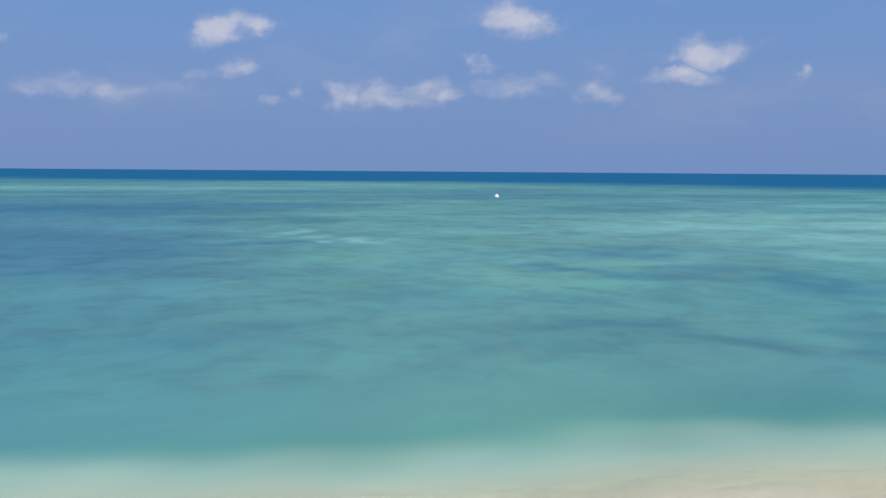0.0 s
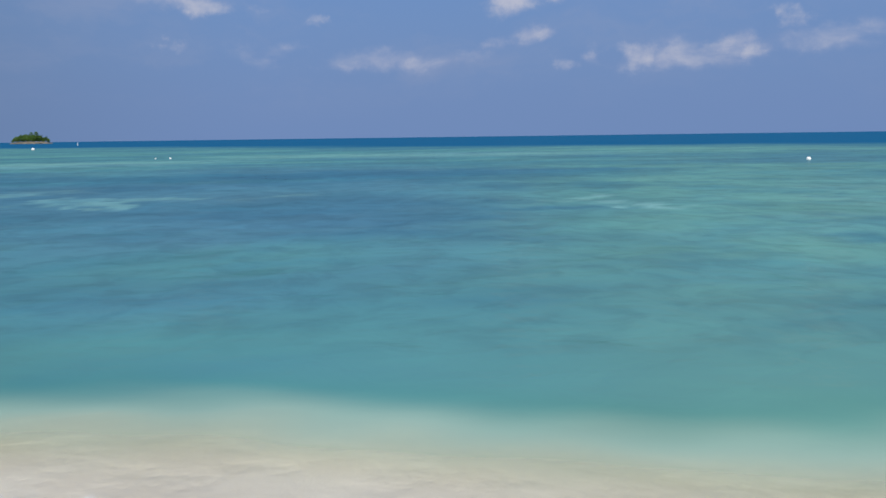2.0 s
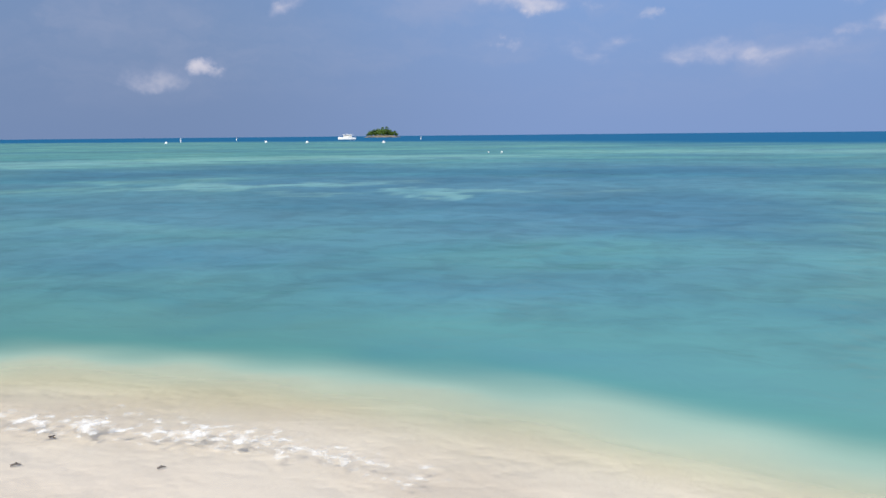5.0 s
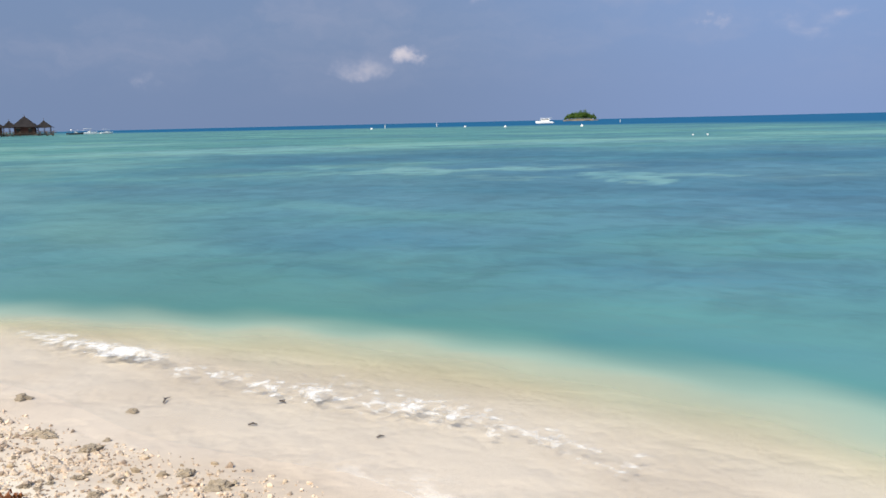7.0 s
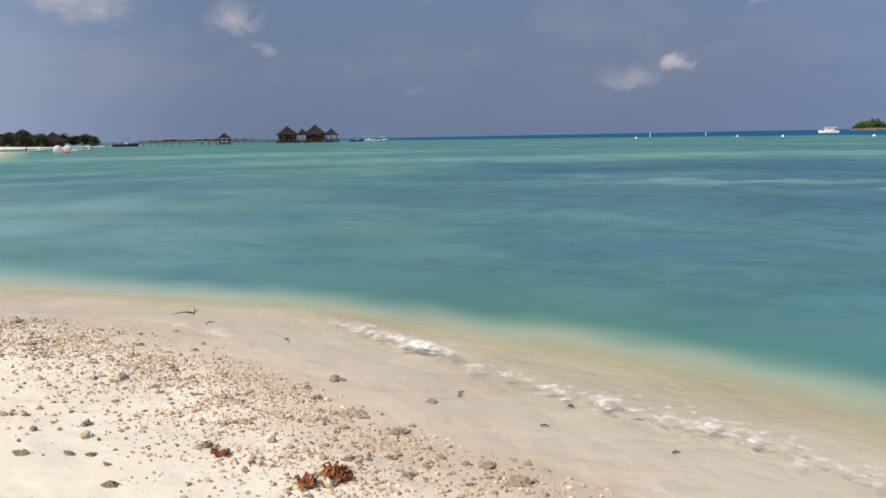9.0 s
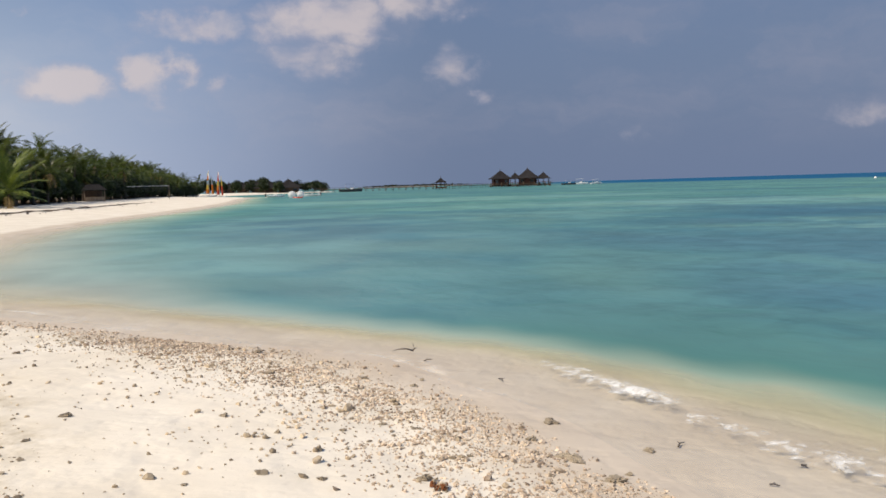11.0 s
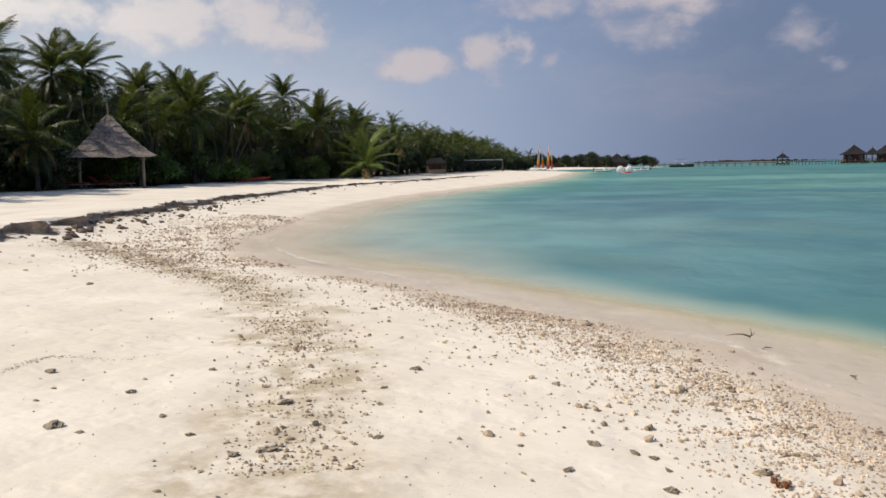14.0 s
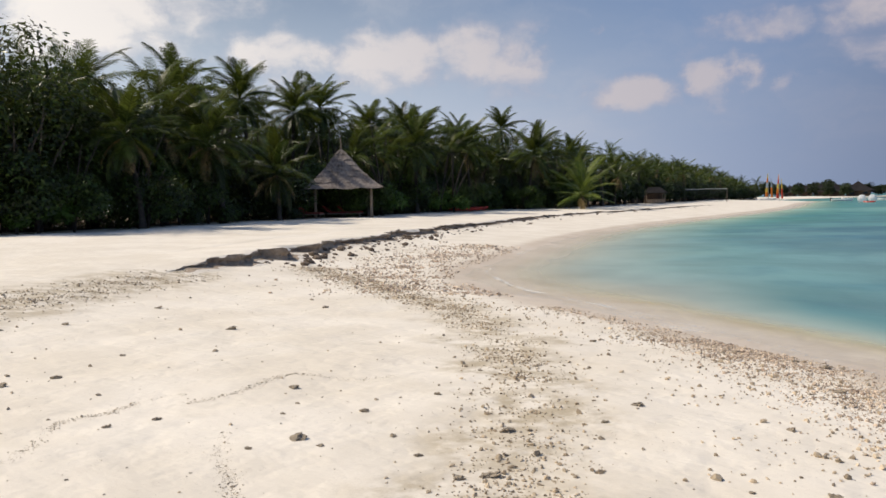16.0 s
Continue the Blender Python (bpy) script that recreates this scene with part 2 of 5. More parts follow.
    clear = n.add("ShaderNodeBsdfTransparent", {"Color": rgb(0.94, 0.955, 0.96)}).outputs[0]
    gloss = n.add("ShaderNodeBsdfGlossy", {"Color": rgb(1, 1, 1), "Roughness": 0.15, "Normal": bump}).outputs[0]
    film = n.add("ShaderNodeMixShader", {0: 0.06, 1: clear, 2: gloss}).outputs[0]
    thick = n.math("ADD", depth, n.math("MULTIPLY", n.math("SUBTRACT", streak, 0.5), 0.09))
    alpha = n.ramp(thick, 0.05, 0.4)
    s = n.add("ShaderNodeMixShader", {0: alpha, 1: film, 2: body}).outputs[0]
    lace = n.math("MULTIPLY", foam, n.ramp(n.noise(co, 5.0, 6.0, 0.7), 0.42, 0.6))
    white = n.add("ShaderNodeBsdfPrincipled", {"Base Color": rgb(0.86, 0.87, 0.86), "Roughness": 0.7}).outputs[0]
    s = n.add("ShaderNodeMixShader", {0: lace, 1: s, 2: white}).outputs[0]
    finish(n, s)
    return m


SAND = sand_material()
WATER = water_material()

# ------------------------------------------------------------------ plan of the coast
def spline(points, step):
    """A smooth line through the control points, with a point about every step metres."""
    p = [Vector((*q, 0)) for q in points]
    out = []
    for i in range(len(p) - 1):
        a, b, c, d = p[max(i - 1, 0)], p[i], p[i + 1], p[min(i + 2, len(p) - 1)]
        k = max(1, min(24, int((c - b).length / step)))
        for j in range(k):
            t = j / k
            q = 0.5 * (2 * b + (c - a) * t + (2 * a - 5 * b + 4 * c - d) * t * t + (3 * b - a - 3 * c + d) * t ** 3)
            out.append((q.x, q.y))
    out.append((p[-1].x, p[-1].y))
    return out


SHORE = spline([(400, -200), (200, -98), (90, -42), (40, -16), (22, -4), (14, 1.6), (9, 2.6), (4.5, 3.1), (0, 3.0), (-2.4, 2.9), (-4.2, 2.35), (-5.6, 1.6), (-7.2, 0.9),
                (-9.2, 0.1), (-10.3, -1.2), (-11.4, -2.9), (-13.4, -5.5), (-16.0, -9.1), (-19.0, -11.8), (-23.6, -13.5),
                (-31.8, -16.1), (-46, -19.6), (-64, -21.5), (-84, -22.4), (-130, -26), (-190, -35), (-236, -41),
                (-262, -56), (-340, -74), (-410, -56), (-440, -36), (-470, -44), (-600, -160)], 1.0)
SCARP = spline([(300, -220), (120, -90), (50, -38), (24, -20), (8, -10.5), (0, -9.2), (-5.9, -11.0), (-9.6, -13.4), (-12.4, -14.7), (-15.6, -16.1),
                (-19.3, -17.7), (-31.6, -22.3), (-41, -25.0), (-65, -30.6), (-88, -32.0), (-134, -36.5), (-200, -46),
                (-262, -64), (-340, -84), (-420, -64), (-600, -190)], 1.0)
# where the shallow sandy shelf drops off into the lagoon
SHELF = spline([(400, -198), (90, -39), (40, -12), (22, 0.5), (14, 5.6), (9, 6.5), (3.5, 6.6), (0.9, 6.2), (-0.4, 5.8), (-1.6, 5.5), (-3.3, 5.15), (-4.8, 4.65), (-6.2, 4.0), (-7.6, 3.2),
                (-8.9, 2.3), (-10.0, 1.3), (-11.0, 0.0), (-12.2, -1.8), (-14.2, -4.4), (-17, -7.4), (-20.3, -9.4), (-26, -11.3), (-34, -13.8), (-46, -17.0), (-64, -19.4), (-84, -20.8), (-130, -24),
                (-190, -33), (-236, -39), (-262, -54), (-340, -72), (-410, -54), (-440, -34), (-470, -42), (-600, -158)], 1.0)
REEF_EDGE = spline([(900, -300), (400, -100), (150, 20), (95, 50), (66, 80), (48, 98), (2, 136), (-66, 140), (-142, 180), (-215, 190), (-330, 180), (-470, 140),
                    (-700, 140), (-1500, 250), (-4000, 600)], 8.0)


def side_distance(x, y, line, close):
    """Signed distance to a line, positive inside the area that the points of close shut off behind it."""
    ring = np.array(list(line) + list(close), float)
    seg = np.array(line, float)
    shape, x, y = x.shape, x.ravel(), y.ravel()
    out = np.empty(x.size)
    (ax, ay), (bx, by) = seg[:-1].T, seg[1:].T
    dx, dy = bx - ax, by - ay
    ll = dx * dx + dy * dy + 1e-12
    (px, py), (qx, qy) = ring.T, np.roll(ring, -1, axis=0).T
    rise = np.where(qy == py, 1e-12, qy - py)
    for i in range(0, x.size, 4096):
        u, v = x[i:i + 4096, None], y[i:i + 4096, None]
        t = np.clip(((u - ax) * dx + (v - ay) * dy) / ll, 0, 1)
        best = ((u - ax - t * dx) ** 2 + (v - ay - t * dy) ** 2).min(1)
        inside = ((((py > v) != (qy > v)) & (u < (qx - px) * (v - py) / rise + px)).sum(1) % 2) == 1
        out[i:i + 4096] = np.where(inside, 1, -1) * np.sqrt(best)
    return out.reshape(shape)


BACK = [(-6000, -3000), (-6000, -9000), (9000, -9000), (9000, -4000)]
FRONT = [(-6000, 9000), (9000, 9000), (9000, -3000)]


def lumps(x, y, size, seed):
    """Cheap smooth unevenness, about -1 to 1."""
    r = np.random.RandomState(seed)
    v = np.zeros_like(x)
    for _ in range(7):
        a, k, p = r.uniform(0, math.tau), r.uniform(0.6, 1.9) / size, r.uniform(0, math.tau)
        v += np.sin((x * math.cos(a) + y * math.sin(a)) * k * math.tau + p)
    return v / 3.5


def smooth(v, a, b):
    t = np.clip((v - a) / (b - a), 0, 1)
    return t * t * (3 - 2 * t)


def berm_height(x, y, s):
    return 0.76 + 0.26 * smooth(s, 0.5, 14) + 0.03 * lumps(x, y, 7.0, 8)


def ground_height(x, y):
    x, y = np.asarray(x, float), np.asarray(y, float)
    d = side_distance(x, y, SHORE, BACK) + 0.12 * lumps(x, y, 5.0, 3)
    s = side_distance(x, y, SCARP, BACK)
    up = np.maximum(d, 0)
    z = 0.62 * (1 - np.exp(-up / 6.0)) + 0.012 * lumps(x, y, 1.6, 5) * smooth(up, 0.5, 3) + 0.03 * lumps(x, y, 9.0, 6) * smooth(up, 1, 6)
    e = np.maximum(-d, 0)
    shelf = 1.4 + 0.8 * smooth(x, -6, -2)
    z -= 0.06 * np.minimum(e, shelf) + np.minimum(0.14 * np.maximum(e - shelf, 0), 1.5)
    z = np.maximum(z, np.minimum(z + 0.14 * smooth(s, -2.6, 1.2), 0.70))
    soft = smooth(x, -16.5, -12.0)
    return z + (berm_height(x, y, s) - z) * smooth(s, 2.1 - 3.0 * soft, 2.9 - 0.9 * soft)


def sheet(name, mat, angles, radii, height, layers, centre=(0.0, 0.0)):
    """A round sheet whose rings widen with the distance."""
    a, r = np.meshgrid(np.radians(angles), radii)
    x, y = (centre[0] - r * np.sin(a)).ravel(), (centre[1] + r * np.cos(a)).ravel()
    z = height(x, y)
    k, n = len(angles), len(radii)
    i, j = np.meshgrid(np.arange(n - 1), np.arange(k), indexing="ij")
    j2 = (j + 1) % k
    quads = np.stack([i * k + j, i * k + j2, (i + 1) * k + j2, (i + 1) * k + j], -1).reshape(-1, 4)[:, ::-1]
    me = bpy.data.meshes.new(name)
    me.from_pydata(np.stack([x, y, z], 1).tolist(), [], quads.tolist())
    me.polygons.foreach_set("use_smooth", np.ones(len(quads), bool))
    for key, values in layers(x, y).items():
        me.attributes.new(key, "FLOAT", "POINT").data.foreach_set("value", values.astype(np.float32))
    me.materials.append(mat)
    return new(name, me)


WOOD = [(-14.5, -39), (-18.8, -35.3), (-25.9, -34.3), (-34.8, -38.6), (-52, -40.6), (-69.8, -45), (-92, -41), (-131, -48), (-155, -50),
        (-212, -61), (-281, -73), (-400, -110)]


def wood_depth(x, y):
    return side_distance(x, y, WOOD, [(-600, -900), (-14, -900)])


# the line along which stained rubble lies across the open sand
BAND = spline([(-16.3, -14.9), (-14.3, -11.5), (-11.8, -7.9), (-10.2, -6.3), (-8.9, -5.15), (-7.75, -4.25), (-6.7, -3.6), (-5.6, -3.1), (-4.9, -2.75), (-4.1, -2.3)], 0.6)


# where the upper sand ends in a soft crumbled slope
UPPER_EDGE = spline([(-3.6, -10.4), (-5.4, -11.0), (-6.8, -11.9), (-8.9, -13.1), (-10.4, -13.8), (-11.8, -14.4)], 0.4)


def sand_layers(x, y):
    line = np.array(BAND)
    near = np.full(x.shape, 9.0)
    for px, py in line[::1]:
        near = np.minimum(near, np.hypot(x - px, y - py))
    stain = 0.95 * smooth(near + 0.3 * lumps(x, y, 2.0, 33), 1.0, 0.1)
    edge = np.full(x.shape, 9.0)
    for px, py in UPPER_EDGE:
        edge = np.minimum(edge, np.hypot(x - px, y - py))
    stain = np.maximum(stain, 0.9 * smooth(edge + 0.3 * lumps(x, y, 1.5, 35), 1.5, 0.3))
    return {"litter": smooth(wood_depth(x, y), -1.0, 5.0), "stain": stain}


ANGLES = np.concatenate([np.arange(-40, 160, 0.45), np.arange(160, 320, 4.0)])
RADII = np.concatenate([[0.02], np.geomspace(0.4, 4600, 440)])
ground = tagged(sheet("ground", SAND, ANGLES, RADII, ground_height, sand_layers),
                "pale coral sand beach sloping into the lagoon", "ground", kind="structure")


# lighter and darker ground under the lagoon, plus a sky sheen painted dark (azimuth 88): azimuth, distance, half width
# across, half depth along the view, weight
PALE_BED = [(42, 28.5, 6, 1.2, 0.5), (-28, 33, 13, 15, 0.62), (-26, 54, 12, 9, 0.3), (9, 25, 1.6, 0.9, 0.8), (55, 34, 9, 1.6, 0.5), (70, 70, 30, 12, 0.5), (48, 75, 25, 10, 0.5), (20, 90, 25, 14, 0.4),
            (88, 110, 40, 18, 0.5)]
REEF_AND_SHEEN = [(-11, 42, 11, 15, 0.35), (4, 78, 42, 18, 0.5), (28, 43, 24, 8, 0.85), (55, 48, 14, 5, 0.65), (66, 44, 10, 4, 0.6), (94, 50, 9, 5, 0.5), (-17, 16.4, 4.5, 1.5, 0.6), (-9, 21, 2.5, 2, 0.4), (-24, 11, 4, 1.2, 0.4), (-8, 29, 2, 0.8, 0.4), (15, 23.5, 3, 1.0, 0.5), (23, 17.6, 3.5, 1.0, 0.35), (12, 33, 7, 2.4, 0.45),
            (88, 38, 14, 9, 0.45), (36, 24, 9, 2.5, 0.4), (80, 60, 16, 5, 0.4), (10, 60, 25, 8, 0.5)]


def bed_patches(x, y, patches, seed):
    out = np.zeros_like(x)
    wx, wy = x + 2.0 * lumps(x, y, 6.0, seed) + 0.7 * lumps(x, y, 2.0, seed + 3), y + 2.0 * lumps(x, y, 6.0, seed + 1) + 0.7 * lumps(x, y, 2.0, seed + 4)
    for az, r, wide, deep_, k in patches:
        c, f = spot(az, r), heading(az)
        a = (wx - c.x) * f.y - (wy - c.y) * f.x
        b = (wx - c.x) * f.x + (wy - c.y) * f.y
        out = np.maximum(out, k * smooth(np.hypot(a / wide, b / deep_), 1.25, 0.25))
    return out


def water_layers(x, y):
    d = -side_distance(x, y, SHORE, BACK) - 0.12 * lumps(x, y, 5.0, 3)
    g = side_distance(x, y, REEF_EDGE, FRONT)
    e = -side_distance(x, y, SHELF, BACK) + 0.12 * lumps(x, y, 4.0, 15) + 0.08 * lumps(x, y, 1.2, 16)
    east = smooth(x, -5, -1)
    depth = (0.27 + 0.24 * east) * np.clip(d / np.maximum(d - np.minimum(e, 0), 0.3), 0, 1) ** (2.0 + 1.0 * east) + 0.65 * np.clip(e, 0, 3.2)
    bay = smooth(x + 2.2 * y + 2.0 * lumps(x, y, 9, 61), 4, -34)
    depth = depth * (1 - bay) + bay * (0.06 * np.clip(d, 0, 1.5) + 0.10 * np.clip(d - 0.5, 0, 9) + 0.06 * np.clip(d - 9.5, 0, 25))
    r, az = np.hypot(x, y), np.degrees(np.arctan2(-x, y))
    foam = 0.35 * smooth(d, -0.2, 0.02) * smooth(d, 0.3, 0.08) * smooth(lumps(x, y, 4.0, 21), 0.0, 0.9)
    return {"depth": depth, "pale": bed_patches(x, y, PALE_BED, 71), "reef": bed_patches(x, y, REEF_AND_SHEEN, 73), "green": smooth(az, 30, -2) * smooth(az, -26, -6) * (y > 0), "deep": smooth(g + 0.03 * r * lumps(x, y, 40, 12), -32, 40), "foam": foam,
            "bay": bay * smooth(r, 75, 30),
            "blue": smooth(az, 6, 26) * smooth(az, 108, 92) * smooth(r + 3 * lumps(x, y, 9, 81), 8, 19) * smooth(r, 75, 42) * (1 - 0.9 * bay)}


def water_height(x, y):
    r = np.hypot(x, y)
    return 0.02 * lumps(x, y, 2.2, 9) * smooth(r, 7, 14) * smooth(r, 200, 60)


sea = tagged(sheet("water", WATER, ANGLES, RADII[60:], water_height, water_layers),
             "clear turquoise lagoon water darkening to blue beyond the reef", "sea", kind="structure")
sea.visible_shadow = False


# ------------------------------------------------------------------ building helpers
def mesh_of(name, verts, faces, mat, smooth_faces=False):
    me = bpy.data.meshes.new(name)
    me.from_pydata([tuple(v) for v in verts], [], faces)
    if smooth_faces:
        me.polygons.foreach_set("use_smooth", np.ones(len(me.polygons), bool))
    me.materials.append(mat)
    return me


def part(name, mesh, mat=None, parent=None, label="", at=None):
    """Links a bmesh or a mesh as one object under a thing or a part."""
    if isinstance(mesh, bmesh.types.BMesh):
        me = bpy.data.meshes.new(name)
        mesh.to_mesh(me)
        mesh.free()
        me.materials.append(mat)
        mesh = me
    ob = new(name, mesh)
    ob.parent = parent
    if at is not None:
        ob.matrix_basis = at
    return tagged(ob, label)


def thing(name, label, category, at, group="", kind=""):
    ob = new(name)
    ob.empty_display_size = 0.2
    ob.matrix_basis = at
    return tagged(ob, label, category, group, kind)


def bm_box(bm, size, at, bevel=0.0):
    made = bmesh.ops.create_cube(bm, size=1.0, matrix=at @ Matrix.Diagonal((*size, 1)))
    if bevel:
        edges = {e for v in made["verts"] for e in v.link_edges}
        bmesh.ops.bevel(bm, geom=list(edges), offset=bevel, segments=2, affect="EDGES", profile=0.6)
    return bm


def box(size, at=Matrix(), bevel=0.0):
    return bm_box(bmesh.new(), size, at, bevel)


def tube_data(points, radii, sides=6, cap=True):
    """A tapered tube along points: verts and faces."""
    verts, faces = [], []
    for i, (p, r) in enumerate(zip(points, radii)):
        a, b = Vector(points[max(i - 1, 0)]), Vector(points[min(i + 1, len(points) - 1)])
        d = (b - a).normalized()
        u = d.orthogonal().normalized() if abs(d.z) > 0.95 else Vector((0, 0, 1)).cross(d).normalized()
        w = d.cross(u)
        for k in range(sides):
            t = math.tau * k / sides
            verts.append(Vector(p) + (u * math.cos(t) + w * math.sin(t)) * r)
    for i in range(len(points) - 1):
        for k in range(sides):
            q = (k + 1) % sides
            faces.append((i * sides + k, i * sides + q, (i + 1) * sides + q, (i + 1) * sides + k))
    if cap:
        faces.append(tuple(range(sides))[::-1])
        faces.append(tuple((len(points) - 1) * sides + k for k in range(sides)))
    return verts, faces


def tube(name, points, radii, mat, sides=6):
    v, f = tube_data(points, radii, sides)
    return mesh_of(name, v, f, mat, True)


def foot(x, y, sink=0.0):
    return float(ground_height(np.array([x]), np.array([y]))[0]) - sink


# ------------------------------------------------------------------ plant materials
def leaf_material(name, dark, light, gloss=0.38, glow=0.28):
    m, n = material(name)
    co = n.add("ShaderNodeTexCoord").outputs["Object"]
    v = n.noise(co, 1.3, 3.0)
    rand = n.add("ShaderNodeNewGeometry").outputs["Random Per Island"]
    tree = n.add("ShaderNodeObjectInfo").outputs["Random"]
    f = n.math("ADD", n.math("MULTIPLY", v, 0.35), n.math("ADD", n.math("MULTIPLY", rand, 0.4), n.math("MULTIPLY", tree, 0.3)))
    col = n.mix(n.ramp(f, 0.32, 0.88), rgb(*dark), rgb(*light))
    front = n.add("ShaderNodeBsdfPrincipled", {"Base Color": col, "Roughness": gloss, "Specular IOR Level": 0.28}).outputs[0]
    back = n.add("ShaderNodeBsdfTranslucent", {"Color": n.mix(0.5, col, rgb(0.17, 0.20, 0.03))}).outputs[0]
    finish(n, n.add("ShaderNodeMixShader", {0: glow, 1: front, 2: back}).outputs[0])
    return m


PALM_LEAF = leaf_material("palm_leaf", (0.005, 0.012, 0.003), (0.125, 0.175, 0.034), 0.36, 0.28)
PALM_DRY = leaf_material("palm_leaf_dry", (0.17, 0.11, 0.045), (0.34, 0.25, 0.11), 0.6, 0.2)
PALM_YOUNG = leaf_material("palm_leaf_young", (0.08, 0.13, 0.025), (0.24, 0.29, 0.06))
BROAD_LEAF = leaf_material("broad_leaf", (0.006, 0.014, 0.004), (0.090, 0.150, 0.030), 0.36, 0.24)
# darker copy of the broad leaf; distant trees' shaded look is in the colour
FAR_LEAF = leaf_material("shaded_far_leaf", (0.004, 0.010, 0.004), (0.040, 0.068, 0.020), 0.45, 0.18)
BRIGHT_LEAF = leaf_material("bright_leaf", (0.05, 0.11, 0.015), (0.13, 0.22, 0.04), 0.42)
BARK = speckled("palm_bark", (0.03, 0.024, 0.019), (0.09, 0.075, 0.06), 9.0, 0.9, 0.6, stretch=(1, 1, 4))
WOOD_DARK = speckled("dark_timber", (0.045, 0.03, 0.022), (0.11, 0.075, 0.05), 6.0, 0.75, 0.4, stretch=(1, 1, 0.2))


# ------------------------------------------------------------------ palms
def frond_mesh(name, rnd, length, droop, leaflets, mat, width=0.75, hang=0.5):
    """A coconut frond along +x: a thin arched rib with two rows of folded leaflets."""
    def rib(t):
        return Vector((length * (t - 0.12 * droop * t * t), 0.0, -droop * length * 0.42 * t ** 2.1))
    pts = [rib(i / 9) for i in range(10)]
    verts, faces = tube_data(pts, [0.045 * length / 4 * (1 - 0.9 * i / 9) for i in range(10)], 4, False)
    for i in range(leaflets):
        t = 0.14 + 0.86 * (i + rnd.random() * 0.6) / leaflets
        p, d = rib(t), (rib(min(t + 0.02, 1.02)) - rib(t)).normalized()
        up = Vector((0, 1, 0)).cross(d) * -1
        size = width * (0.45 + 1.1 * math.sin(math.pi * min(1, t * 0.86 + 0.08))) * rnd.uniform(0.82, 1.1) * length / 4
        if t > 0.93:
            size *= 0.8
        for side in (-1, 1):
            lean = (Vector((0, side, 0)) * 0.78 + d * (0.45 + 0.5 * t) + up * rnd.uniform(0.0, 0.25)).normalized()
            wd = d * (0.032 * length / 4 * (1.5 if leaflets < 20 else 1.0) * (1.8 if leaflets < 12 else 1.0))
            mid = p + lean * size * 0.5
            sag = hang * rnd.uniform(0.6, 1.4)
            tip = mid + (lean + Vector((0, 0, -sag))).normalized() * size * 0.55
            k = len(verts)
            verts += [p - wd, p + wd, mid - wd * 0.95, mid + wd * 0.95, tip]
            faces += [(k, k + 1, k + 3, k + 2), (k + 2, k + 3, k + 4)]
    return mesh_of(name, verts, faces, mat)


R = random.Random(7)
FRONDS = {
    "near": [frond_mesh("frond", R, 4.0, d, 60, PALM_LEAF, hang=h) for d, h in ((0.7, 0.9), (1.0, 1.1), (1.35, 1.4), (0.85, 1.6), (1.15, 0.9))],
    "dry": [frond_mesh("frond", R, 3.6, d, 26, PALM_DRY, hang=1.1) for d in (0.9, 1.2)],
    "young": [frond_mesh("frond", R, 3.6, d, 38, PALM_YOUNG, hang=0.5) for d in (0.4, 0.7, 0.95)],
    "mid": [frond_mesh("frond", R, 4.0, d, 36, PALM_LEAF, hang=1.3) for d in (0.9, 1.2, 1.5)],
}
TRUNKS = {}


def trunk_mesh(height, bow, thick):
    key = (round(height, 1), round(bow, 2), round(thick, 2))
    if key not in TRUNKS:
        n = 14
        pts = [Vector((bow * height * (i / n) ** 1.7, 0, height * i / n)) for i in range(n + 1)]
        rad = [thick * (1.55 - 0.55 * min(1, i / n / 0.12)) * (1 - 0.35 * i / n) * (1 + 0.05 * (i % 2)) for i in range(n + 1)]
        TRUNKS[key] = (tube("trunk", pts, rad, BARK, 9), pts[-1], (pts[-1] - pts[-2]).normalized())
    return TRUNKS[key]


def palm(rnd, x, y, height, detail="near", fronds=20, size=1.0, bow=None, turn=None, thick=0.17, dry=0.14, low=-55,
         label="tall coconut palm with drooping green fronds at the sand's edge", group="palms behind the beach", young=False):
    turn = rnd.uniform(0, 360) if turn is None else turn
    bow = rnd.choice((0.04, 0.1, 0.18)) if bow is None else bow
    height = round(height * 2) / 2
    t = thing("palm_tree", label, "palm tree", pose(x, y, foot(x, y, 0.08), rz=turn), group)
    me, top, way = trunk_mesh(height, bow, thick)
    part("trunk", me, parent=t)
    for i in range(fronds):
        f = (i + 0.5) / fronds
        el = 88 + (low - 88) * f ** 1.05 + rnd.uniform(-11, 11)
        if rnd.random() < dry * 1.2 and f > 0.68:
            me = rnd.choice(FRONDS["dry"])
        elif young:
            me = rnd.choice(FRONDS["young"])
        else:
            me = rnd.choice(FRONDS[detail])
        s = size * rnd.uniform(0.85, 1.1) * (0.72 + 0.28 * math.sin(math.pi * min(1, f + 0.25)))
        at = Matrix.Translation(top + way * (0.25 - 0.35 * f)) @ pose(0, 0, 0, rnd.uniform(-14, 14), -el, i * 137.5 + rnd.uniform(-12, 12))
        # rotation order: roll about the rib, lift, then round the trunk
        part("frond", me, parent=t, at=at @ Matrix.Scale(s, 4))
    return t


